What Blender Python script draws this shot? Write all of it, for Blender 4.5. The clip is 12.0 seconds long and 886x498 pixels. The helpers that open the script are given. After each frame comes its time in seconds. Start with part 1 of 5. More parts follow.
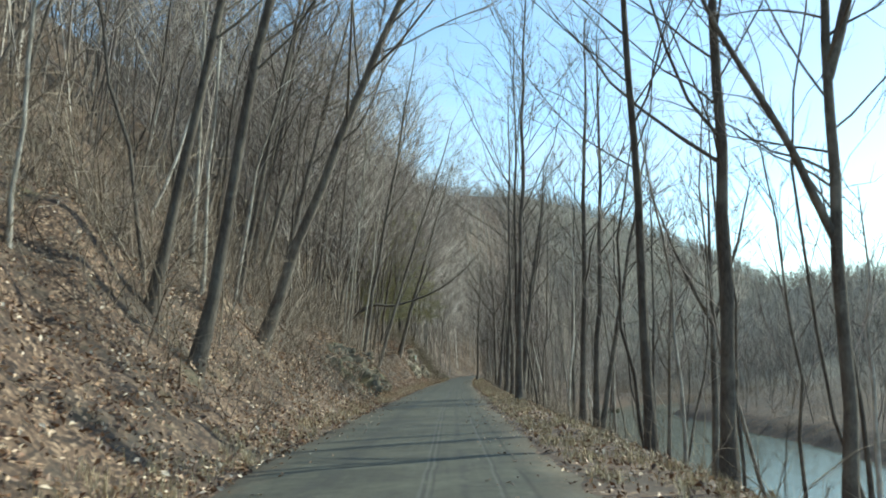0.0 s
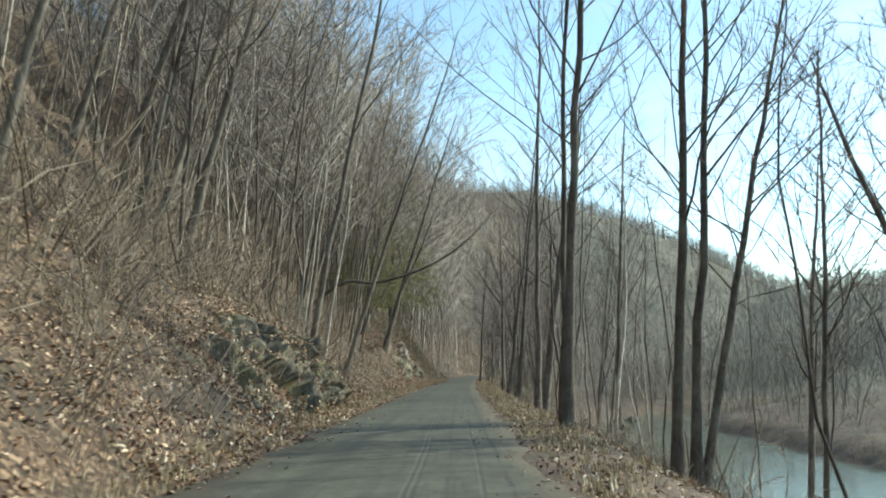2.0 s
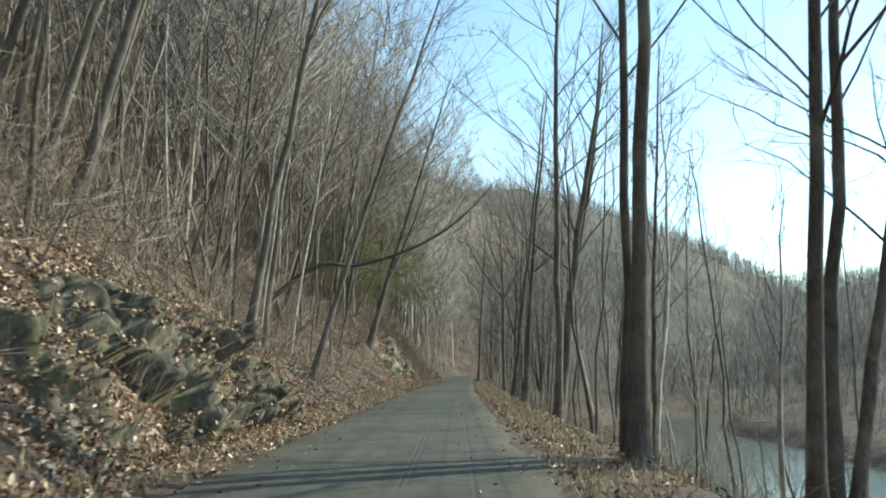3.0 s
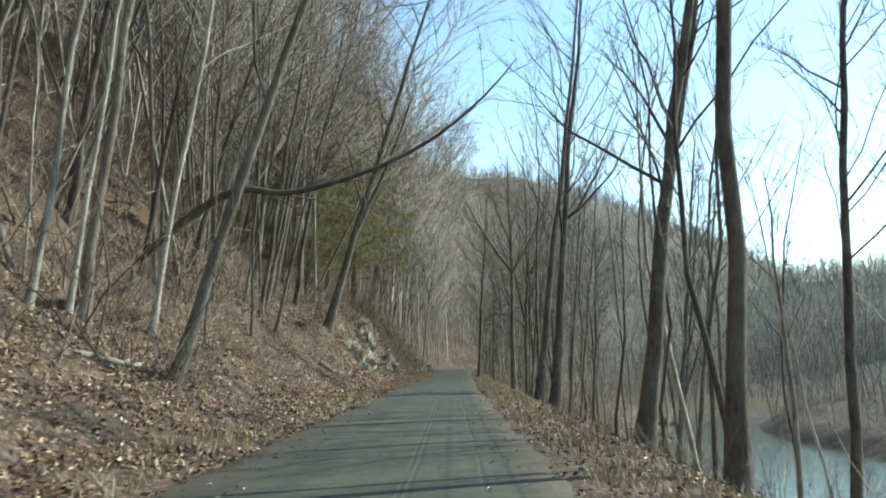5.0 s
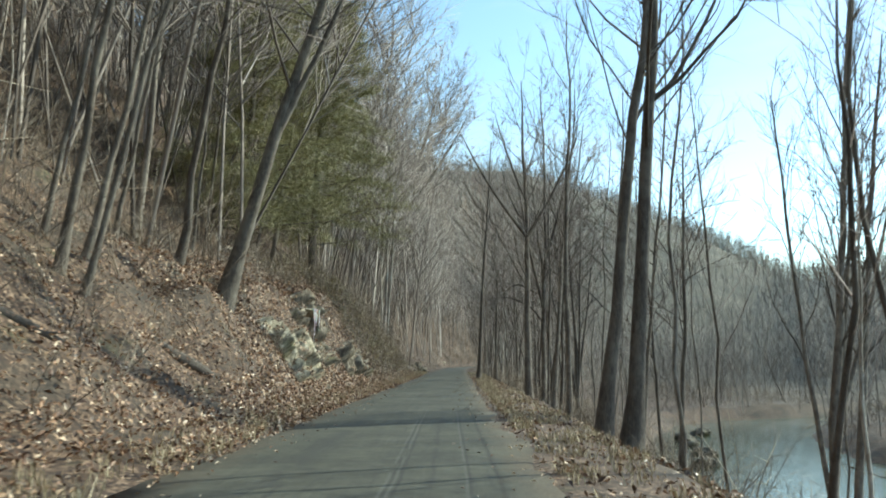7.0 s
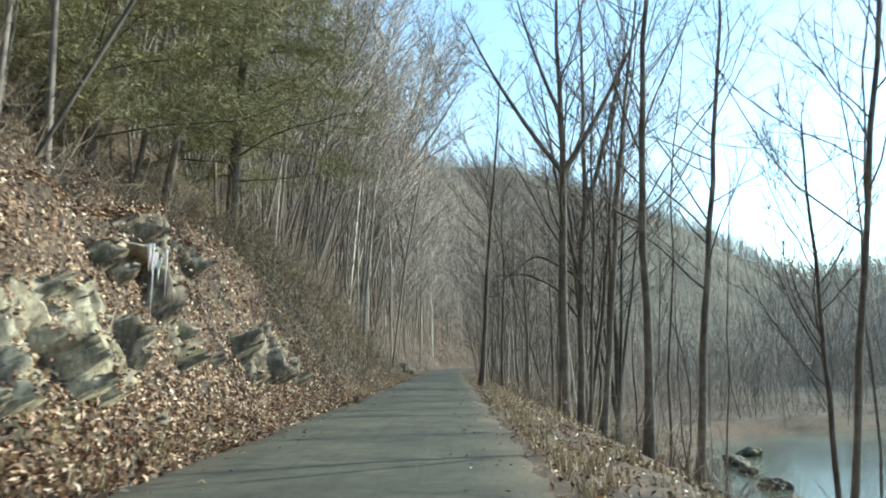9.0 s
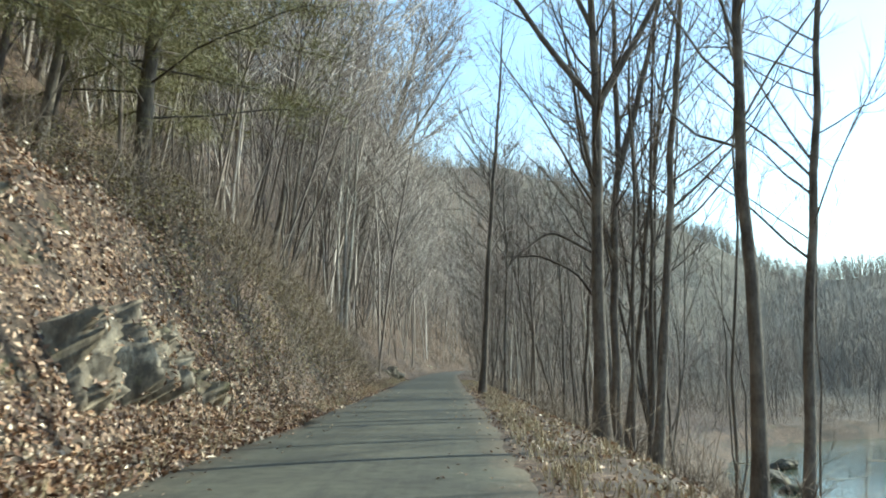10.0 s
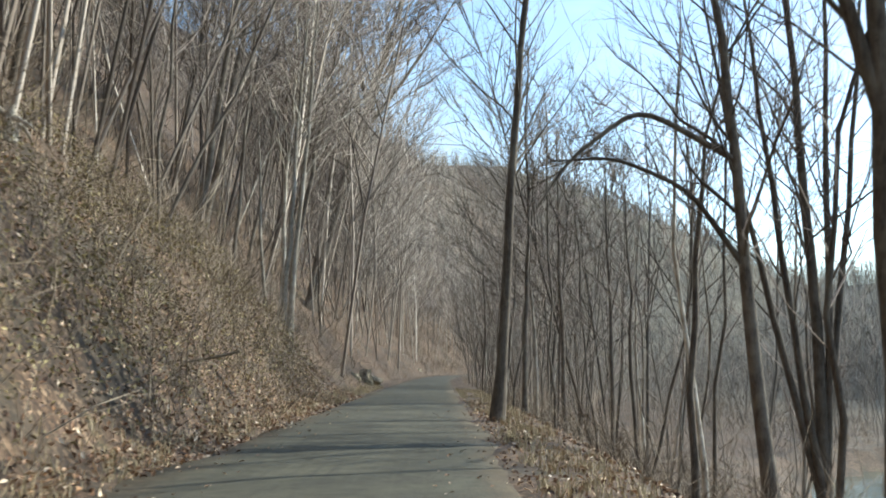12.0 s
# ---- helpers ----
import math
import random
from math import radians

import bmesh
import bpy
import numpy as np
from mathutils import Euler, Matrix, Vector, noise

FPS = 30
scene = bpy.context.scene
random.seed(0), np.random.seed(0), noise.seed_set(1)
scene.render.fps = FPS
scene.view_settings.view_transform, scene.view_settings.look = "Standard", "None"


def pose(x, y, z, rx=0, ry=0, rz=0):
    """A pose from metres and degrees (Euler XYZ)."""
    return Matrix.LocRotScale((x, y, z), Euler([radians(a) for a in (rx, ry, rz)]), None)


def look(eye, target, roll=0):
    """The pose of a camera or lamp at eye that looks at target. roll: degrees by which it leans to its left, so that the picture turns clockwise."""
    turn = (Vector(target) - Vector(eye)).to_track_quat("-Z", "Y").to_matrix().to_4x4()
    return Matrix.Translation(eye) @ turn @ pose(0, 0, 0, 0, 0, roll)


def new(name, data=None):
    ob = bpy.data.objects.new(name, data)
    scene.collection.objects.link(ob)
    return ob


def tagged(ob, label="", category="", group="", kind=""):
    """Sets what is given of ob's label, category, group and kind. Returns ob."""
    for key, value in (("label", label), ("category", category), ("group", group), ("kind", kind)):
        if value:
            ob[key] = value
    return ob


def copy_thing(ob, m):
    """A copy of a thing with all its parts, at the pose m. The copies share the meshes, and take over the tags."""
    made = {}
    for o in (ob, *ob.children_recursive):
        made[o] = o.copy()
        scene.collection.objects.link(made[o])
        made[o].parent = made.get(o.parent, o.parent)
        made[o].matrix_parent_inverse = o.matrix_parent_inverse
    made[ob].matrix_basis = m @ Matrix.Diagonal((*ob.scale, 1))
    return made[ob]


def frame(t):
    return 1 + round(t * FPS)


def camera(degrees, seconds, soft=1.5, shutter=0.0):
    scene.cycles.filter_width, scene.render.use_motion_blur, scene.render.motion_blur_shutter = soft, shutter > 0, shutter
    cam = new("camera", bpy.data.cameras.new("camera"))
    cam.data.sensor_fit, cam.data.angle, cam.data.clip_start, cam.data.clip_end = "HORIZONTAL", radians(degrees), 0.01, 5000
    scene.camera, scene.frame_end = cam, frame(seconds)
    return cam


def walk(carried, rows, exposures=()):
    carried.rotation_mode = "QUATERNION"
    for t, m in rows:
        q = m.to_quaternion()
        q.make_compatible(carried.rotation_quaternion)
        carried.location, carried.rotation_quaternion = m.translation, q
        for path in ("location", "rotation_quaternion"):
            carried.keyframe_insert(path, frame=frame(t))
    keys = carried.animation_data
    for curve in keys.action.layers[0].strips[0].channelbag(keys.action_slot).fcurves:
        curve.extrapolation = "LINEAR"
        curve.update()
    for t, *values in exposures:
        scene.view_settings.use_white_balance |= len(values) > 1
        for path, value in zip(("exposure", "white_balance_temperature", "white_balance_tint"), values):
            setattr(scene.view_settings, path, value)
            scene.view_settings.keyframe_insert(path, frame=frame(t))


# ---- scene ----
def drive(x, y, z, yaw, pitch, roll):
    """Pose of the dashboard camera: heading to the left of +y, tilt upwards, lean."""
    return pose(x, y, z, 90 + pitch, 0, yaw) @ pose(0, 0, 0, 0, 0, roll)


DRIVE = [
    (0.0, 0.000, 0.000, 1.241, 0.117, 8.265, -1.660),
    (0.5, 0.041, 4.190, 1.249, 0.361, 8.297, -1.125),
    (1.0, 0.091, 8.432, 1.255, 0.484, 8.300, -0.644),
    (1.5, 0.143, 12.778, 1.263, 0.449, 8.327, -0.328),
    (2.0, 0.203, 17.241, 1.272, 0.322, 8.218, -0.242),
    (2.5, 0.272, 21.674, 1.273, 0.206, 8.110, -0.417),
    (3.0, 0.324, 26.055, 1.263, 0.045, 8.194, -0.433),
    (3.5, 0.331, 30.455, 1.254, -0.210, 8.069, -0.351),
    (4.0, 0.328, 34.857, 1.247, -0.404, 7.895, -0.287),
    (4.5, 0.339, 39.258, 1.240, -0.371, 7.777, -0.359),
    (5.0, 0.397, 43.602, 1.236, -0.374, 7.726, -0.517),
    (5.5, 0.480, 47.913, 1.244, -0.367, 7.692, -0.527),
    (6.0, 0.569, 52.247, 1.260, -0.458, 7.632, -0.426),
    (6.5, 0.653, 56.492, 1.256, -0.606, 7.532, -0.331),
    (7.0, 0.750, 60.729, 1.249, -0.726, 7.544, -0.073),
    (7.5, 0.841, 64.889, 1.244, -0.919, 7.450, 0.157),
    (8.0, 0.901, 68.985, 1.238, -0.954, 7.381, 0.248),
    (8.5, 0.967, 73.079, 1.228, -0.982, 7.409, 0.300),
    (9.0, 1.072, 77.238, 1.218, -1.147, 7.634, 0.402),
    (9.5, 1.220, 81.462, 1.216, -1.262, 7.768, 0.397),
    (10.0, 1.378, 85.621, 1.234, -1.502, 7.804, 0.137),
    (10.5, 1.524, 89.808, 1.265, -1.681, 7.809, 0.201),
    (11.0, 1.670, 94.092, 1.278, -1.827, 7.862, 0.615),
    (11.5, 1.844, 98.390, 1.273, -1.923, 7.947, 0.898),
    (12.0, 2.023, 102.540, 1.250, -1.882, 8.017, 0.962),
]
cam = camera(55.1, 12.0, soft=1.9, shutter=0.2)
EXPOSURES = [(0.0, 0.17, 6250, -7), (0.5, 0.15, 6210, -7), (1.0, 0.0, 6350, -7), (1.6, 0.28, 6530, -7), (2.5, 0.33, 6500, -7), (4.5, 0.19, 6260, -8), (5.0, 0.31, 6300, -8), (5.5, 0.05, 6210, -8), (6.0, 0.32, 6140, -8), (7.0, 0.33, 6270, -7), (9.0, 0.53, 6190, -7), (10.5, 0.54, 6260, -6), (11.5, 0.52, 6420, -2), (12.0, 0.46, 6520, 2)]
walk(cam, [(t, drive(*row)) for t, *row in DRIVE], EXPOSURES)

# ---- world, sun, exposure ----
SUN_AZ, SUN_EL = radians(64), radians(29)
world = bpy.data.worlds.new("winter_sky")
scene.world = world
world.use_nodes = True
wn, wl = world.node_tree.nodes, world.node_tree.links
wn.clear()
sky = wn.new("ShaderNodeTexSky")
sky.sky_type, sky.sun_disc = "NISHITA", False
sky.sun_elevation, sky.sun_rotation = SUN_EL, SUN_AZ
sky.air_density, sky.dust_density, sky.ozone_density = 1.0, 0.35, 1.2
wco = wn.new("ShaderNodeTexCoord")
wmap = wn.new("ShaderNodeMapping")
wmap.inputs["Scale"].default_value = (1.0, 1.0, 3.2)
cloud = wn.new("ShaderNodeTexNoise")
cloud.inputs["Scale"].default_value, cloud.inputs["Detail"].default_value = 2.3, 7
cloud.inputs["Roughness"].default_value = 0.55
cramp = wn.new("ShaderNodeMapRange")
cramp.inputs["From Min"].default_value, cramp.inputs["From Max"].default_value = 0.52, 0.74
cramp.inputs["To Max"].default_value = 0.5
cmix = wn.new("ShaderNodeMix")
cmix.data_type = "RGBA"
cmix.inputs["B"].default_value = (3.7, 3.85, 4.1, 1)
wbg, wout = wn.new("ShaderNodeBackground"), wn.new("ShaderNodeOutputWorld")
wbg.inputs["Strength"].default_value = 0.24
wl.new(wco.outputs["Generated"], wmap.inputs["Vector"])
wl.new(wmap.outputs["Vector"], cloud.inputs["Vector"])
wl.new(cloud.outputs["Fac"], cramp.inputs["Value"])
wl.new(cramp.outputs["Result"], cmix.inputs["Factor"])
wl.new(sky.outputs["Color"], cmix.inputs["A"])
wl.new(cmix.outputs["Result"], wbg.inputs["Color"])
wl.new(wbg.outputs["Background"], wout.inputs["Surface"])

sun_dir = Vector((math.sin(SUN_AZ) * math.cos(SUN_EL), math.cos(SUN_AZ) * math.cos(SUN_EL), math.sin(SUN_EL)))
sun_data = bpy.data.lights.new("sun", "SUN")
sun_data.energy, sun_data.angle, sun_data.color = 5.0, radians(0.6), (1.0, 0.94, 0.84)
sun = new("sun", sun_data)
sun.matrix_world = look(sun_dir * 100, (0, 0, 0))


# ---- materials ----
def material(name, build, rough=0.85, metal=0.0):
    """A node material; build(nodes, link, shader) makes its colour and relief."""
    m = bpy.data.materials.new(name)
    m.use_nodes = True
    n, l = m.node_tree.nodes, m.node_tree.links
    bsdf = n["Principled BSDF"]
    bsdf.inputs["Roughness"].default_value = rough
    bsdf.inputs["Metallic"].default_value = metal
    build(n, l.new, bsdf)
    return m


def coords(n, link, scale=(1, 1, 1), kind="Object"):
    co, mp = n.new("ShaderNodeTexCoord"), n.new("ShaderNodeMapping")
    mp.inputs["Scale"].default_value = scale
    link(co.outputs[kind], mp.inputs["Vector"])
    return mp.outputs["Vector"]


def noise_node(n, link, vec, scale, detail=5, rough=0.6):
    t = n.new("ShaderNodeTexNoise")
    t.inputs["Scale"].default_value, t.inputs["Detail"].default_value, t.inputs["Roughness"].default_value = scale, detail, rough
    link(vec, t.inputs["Vector"])
    return t.outputs["Fac"]


def ramp(n, link, fac, stops):
    r = n.new("ShaderNodeValToRGB")
    while len(r.color_ramp.elements) < len(stops):
        r.color_ramp.elements.new(0.5)
    for e, (p, c) in zip(r.color_ramp.elements, stops):
        e.position, e.color = p, (*c, 1)
    link(fac, r.inputs["Fac"])
    return r.outputs["Color"]


def mix(n, link, fac, a, b, how="MIX"):
    m = n.new("ShaderNodeMix")
    m.data_type, m.blend_type = "RGBA", how
    for sock, v in (("Factor", fac), ("A", a), ("B", b)):
        if isinstance(v, (int, float)):
            m.inputs[sock].default_value = v
        elif isinstance(v, tuple):
            m.inputs[sock].default_value = (*v, 1)
        else:
            link(v, m.inputs[sock])
    return m.outputs["Result"]


def bump(n, link, bsdf, height, strength, distance):
    b = n.new("ShaderNodeBump")
    b.inputs["Strength"].default_value, b.inputs["Distance"].default_value = strength, distance
    link(height, b.inputs["Height"])
    link(b.outputs["Normal"], bsdf.inputs["Normal"])


def bark(name, dark, light, blotch):
    def build(n, link, bsdf):
        v = coords(n, link, (1, 1, 0.16))
        fine = noise_node(n, link, v, 34, 6, 0.7)
        broad = noise_node(n, link, coords(n, link), 1.3, 4)
        c = ramp(n, link, fine, [(0.3, dark), (0.7, light)])
        c = mix(n, link, ramp(n, link, broad, [(0.45, (0, 0, 0)), (0.68, (0.8, 0.8, 0.8))]), c, blotch)
        plate = noise_node(n, link, coords(n, link, (1, 1, 0.35)), 7, 5, 0.65)
        c = mix(n, link, 0.75, c, ramp(n, link, plate, [(0.34, (0.55, 0.55, 0.55)), (0.48, (1.0, 1.0, 1.0)), (0.66, (1.25, 1.25, 1.25))]), "MULTIPLY")
        lichen = noise_node(n, link, coords(n, link, (1, 1, 0.6)), 3.2, 6, 0.7)
        c = mix(n, link, ramp(n, link, lichen, [(0.57, (0, 0, 0)), (0.68, (0.7, 0.7, 0.7))]), c, blotch)
        info = n.new("ShaderNodeObjectInfo")
        tone = n.new("ShaderNodeMapRange")
        tone.inputs["To Min"].default_value, tone.inputs["To Max"].default_value = 0.7, 1.25
        link(info.outputs["Random"], tone.inputs["Value"])
        hsv = n.new("ShaderNodeHueSaturation")
        link(tone.outputs["Result"], hsv.inputs["Value"])
        link(c, hsv.inputs["Color"])
        link(hsv.outputs["Color"], bsdf.inputs["Base Color"])
        bump(n, link, bsdf, fine, 0.8, 0.03)
    return material(name, build, 0.9)


def stuff_mat(name, stops, rough=0.85, scale=0.0):
    """Colour that differs from piece to piece of a joined mesh."""
    def build(n, link, bsdf):
        geo = n.new("ShaderNodeNewGeometry")
        c = ramp(n, link, geo.outputs["Random Per Island"], stops)
        if scale:
            f = noise_node(n, link, coords(n, link), scale, 3)
            c = mix(n, link, 0.6, c, ramp(n, link, f, [(0.3, (0.45, 0.45, 0.45)), (0.7, (1, 1, 1))]), "MULTIPLY")
        link(c, bsdf.inputs["Base Color"])
    return material(name, build, rough)


BARK_DARK = bark("bark_dark", (0.046, 0.036, 0.028), (0.155, 0.125, 0.098), (0.21, 0.183, 0.147))
BARK_GREY = bark("bark_grey", (0.06, 0.048, 0.037), (0.2, 0.166, 0.13), (0.31, 0.272, 0.218))
BARK_PALE = bark("bark_pale", (0.2, 0.168, 0.13), (0.5, 0.45, 0.37), (0.68, 0.64, 0.56))
TWIG = stuff_mat("twig", [(0.0, (0.075, 0.056, 0.045)), (0.5, (0.215, 0.168, 0.142)), (1.0, (0.45, 0.38, 0.33))])
WOODS = stuff_mat("woods_bark", [(0.0, (0.075, 0.062, 0.052)), (0.5, (0.212, 0.176, 0.148)), (0.85, (0.385, 0.333, 0.282)), (1.0, (0.64, 0.575, 0.5))])
RIVER_WOODS = stuff_mat("river_woods_bark", [(0.0, (0.08, 0.068, 0.056)), (0.6, (0.18, 0.152, 0.125)), (1.0, (0.36, 0.315, 0.265))])
# bark of the distant woods, its darks raised to put haze into the colour
FAR = stuff_mat("far_woods_hazed_bark", [(0.0, (0.14, 0.122, 0.1)), (0.6, (0.27, 0.24, 0.2)), (1.0, (0.42, 0.38, 0.32))])
LEAF = stuff_mat("dead_leaf", [(0.0, (0.05, 0.024, 0.013)), (0.34, (0.165, 0.08, 0.04)), (0.62, (0.38, 0.215, 0.115)), (0.86, (0.66, 0.47, 0.3)), (1.0, (0.84, 0.7, 0.52))], 0.5)
BRIAR = stuff_mat("briar_leaf", [(0.0, (0.07, 0.052, 0.024)), (0.5, (0.17, 0.132, 0.055)), (0.85, (0.33, 0.27, 0.105)), (1.0, (0.52, 0.43, 0.22))], 0.55)
GRASS = stuff_mat("dry_grass", [(0.0, (0.24, 0.18, 0.1)), (0.6, (0.43, 0.34, 0.2)), (1.0, (0.6, 0.5, 0.32))], 0.7)
BRUSH = stuff_mat("brush_stem", [(0.0, (0.085, 0.062, 0.044)), (0.5, (0.175, 0.133, 0.095)), (0.85, (0.3, 0.24, 0.175)), (1.0, (0.46, 0.39, 0.3))], 0.85)
NEEDLE = stuff_mat("pine_needle", [(0.0, (0.13, 0.125, 0.045)), (0.6, (0.265, 0.247, 0.095)), (1.0, (0.46, 0.4, 0.2))], 0.6)


def _ground(n, link, bsdf):
    v = coords(n, link)
    vor = n.new("ShaderNodeTexVoronoi")
    vor.inputs["Scale"].default_value = 19
    link(v, vor.inputs["Vector"])
    sep = n.new("ShaderNodeSeparateColor")
    link(vor.outputs["Color"], sep.inputs["Color"])
    leaf = ramp(n, link, sep.outputs["Red"], [(0.0, (0.03, 0.018, 0.012)), (0.4, (0.08, 0.047, 0.028)), (0.75, (0.152, 0.094, 0.056)), (1.0, (0.34, 0.235, 0.15))])
    patch = noise_node(n, link, v, 0.55, 6, 0.65)
    soil = ramp(n, link, noise_node(n, link, v, 6, 5), [(0.3, (0.03, 0.023, 0.016)), (0.7, (0.085, 0.066, 0.046))])
    c = mix(n, link, ramp(n, link, patch, [(0.47, (0, 0, 0)), (0.62, (0.9, 0.9, 0.9))]), leaf, soil)
    moss = noise_node(n, link, v, 0.9, 5)
    c = mix(n, link, ramp(n, link, moss, [(0.6, (0, 0, 0)), (0.75, (0.5, 0.5, 0.5))]), c, (0.09, 0.1, 0.035))
    # grey-olive undergrowth on the floor of the far valley side, with haze painted in
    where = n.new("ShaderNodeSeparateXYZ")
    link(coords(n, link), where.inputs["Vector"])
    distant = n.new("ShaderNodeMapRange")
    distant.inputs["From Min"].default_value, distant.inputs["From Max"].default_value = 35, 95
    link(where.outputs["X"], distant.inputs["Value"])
    hazy_undergrowth = ramp(n, link, noise_node(n, link, coords(n, link), 0.06, 8, 0.75), [(0.35, (0.085, 0.078, 0.056)), (0.65, (0.19, 0.168, 0.125))])
    c = mix(n, link, distant.outputs["Result"], c, hazy_undergrowth)
    link(c, bsdf.inputs["Base Color"])
    bump(n, link, bsdf, sep.outputs["Green"], 0.9, 0.06)


GROUND = material("leaf_litter_ground", _ground, 0.9)


def _asphalt(n, link, bsdf):
    v = coords(n, link, kind="UV")
    streak = coords(n, link, (1, 0.03, 1), "UV")
    grit = noise_node(n, link, v, 90, 4, 0.7)
    broad = noise_node(n, link, v, 0.8, 6, 0.6)
    lines = noise_node(n, link, streak, 7.0, 5, 0.65)
    base = ramp(n, link, grit, [(0.3, (0.048, 0.047, 0.036)), (0.7, (0.106, 0.103, 0.08))])
    c = mix(n, link, ramp(n, link, broad, [(0.4, (0, 0, 0)), (0.62, (0.75, 0.75, 0.75))]), base, (0.132, 0.128, 0.094))
    c = mix(n, link, ramp(n, link, lines, [(0.55, (0, 0, 0)), (0.75, (0.35, 0.35, 0.35))]), c, (0.175, 0.167, 0.13))
    c = mix(n, link, ramp(n, link, lines, [(0.28, (0.6, 0.6, 0.6)), (0.45, (0, 0, 0))]), c, (0.05, 0.05, 0.043))
    mottle = noise_node(n, link, v, 4.5, 6, 0.7)
    c = mix(n, link, 0.55, c, ramp(n, link, mottle, [(0.35, (0.42, 0.42, 0.42)), (0.5, (0.85, 0.85, 0.85)), (0.65, (1.1, 1.1, 1.1))]), "MULTIPLY")
    sep = n.new("ShaderNodeSeparateXYZ")
    link(v, sep.inputs["Vector"])
    wob = noise_node(n, link, coords(n, link, (0, 0.06, 1), "UV"), 3.0, 3)

    def math_node(op, a, b=0.0):
        m = n.new("ShaderNodeMath")
        m.operation = op
        for k, val in enumerate((a, b)):
            if isinstance(val, (int, float)):
                m.inputs[k].default_value = val
            else:
                link(val, m.inputs[k])
        return m.outputs[0]

    across = math_node("ADD", sep.outputs["X"], math_node("MULTIPLY", wob, 0.14))
    worn = n.new("ShaderNodeMapRange")
    worn.interpolation_type = "SMOOTHSTEP"
    worn.inputs["From Min"].default_value, worn.inputs["From Max"].default_value = 88, 76
    link(sep.outputs["Y"], worn.inputs["Value"])
    patchy = noise_node(n, link, coords(n, link, (1, 0.25, 1), "UV"), 2.0, 4)
    for place, wide, tone in ((0.43, 0.012, (0.145, 0.142, 0.128)), (0.47, 0.014, (0.035, 0.035, 0.032)), (0.51, 0.01, (0.145, 0.142, 0.128)), (0.56, 0.012, (0.035, 0.035, 0.032)), (1.27, 0.012, (0.145, 0.142, 0.128)), (1.31, 0.014, (0.035, 0.035, 0.032)), (1.62, 0.022, (0.02, 0.02, 0.018)), (0.9, 0.03, (0.045, 0.045, 0.04)), (-0.75, 0.12, (0.05, 0.05, 0.045))):
        soft_edge = n.new("ShaderNodeMapRange")
        soft_edge.inputs["From Min"].default_value, soft_edge.inputs["From Max"].default_value = wide * 2.2, wide * 0.3
        link(math_node("ABSOLUTE", math_node("SUBTRACT", across, place)), soft_edge.inputs["Value"])
        near = soft_edge.outputs["Result"]
        near = math_node("MULTIPLY", math_node("MULTIPLY", near, worn.outputs["Result"]), math_node("GREATER_THAN", patchy, 0.42))
        c = mix(n, link, math_node("MULTIPLY", near, 0.5), c, tone)
    link(c, bsdf.inputs["Base Color"])
    # earth and crushed leaves trodden in along both edges
    rim = n.new("ShaderNodeMapRange")
    rim.inputs["From Min"].default_value, rim.inputs["From Max"].default_value = 1.5, 2.2
    side = math_node("ADD", math_node("ABSOLUTE", sep.outputs["X"]), math_node("MULTIPLY", math_node("SUBTRACT", noise_node(n, link, v, 1.7, 7, 0.7), 0.5), 1.5))
    link(side, rim.inputs["Value"])
    earth = ramp(n, link, noise_node(n, link, v, 14, 5, 0.7), [(0.35, (0.06, 0.045, 0.03)), (0.65, (0.22, 0.165, 0.105))])
    c = mix(n, link, math_node("MULTIPLY", rim.outputs["Result"], 0.75), c, earth)
    link(c, bsdf.inputs["Base Color"])
    bsdf.inputs["Specular IOR Level"].default_value = 0.3
    bump(n, link, bsdf, grit, 0.5, 0.01)


ASPHALT = material("worn_asphalt", _asphalt, 0.8)


def _water(n, link, bsdf):
    v = coords(n, link, (1, 0.45, 1))
    rip = noise_node(n, link, v, 2.2, 7, 0.65)
    broad = noise_node(n, link, coords(n, link, (1, 0.4, 1)), 0.16, 5, 0.6)
    foam = noise_node(n, link, coords(n, link, (1, 0.4, 1)), 1.1, 9, 0.74)
    deep = ramp(n, link, broad, [(0.35, (0.07, 0.084, 0.06)), (0.65, (0.15, 0.165, 0.125))])
    # darker reflections between the ripples are painted into the water's colour
    c = mix(n, link, 0.6, deep, ramp(n, link, rip, [(0.35, (0.45, 0.47, 0.45)), (0.65, (1, 1, 1))]), "MULTIPLY")
    c = mix(n, link, ramp(n, link, foam, [(0.6, (0, 0, 0)), (0.72, (0.8, 0.8, 0.8))]), c, (0.42, 0.45, 0.41))
    bsdf.inputs["Specular IOR Level"].default_value = 0.16
    link(c, bsdf.inputs["Base Color"])
    bump(n, link, bsdf, rip, 0.16, 0.08)


WATER = material("river_water", _water, 0.13)


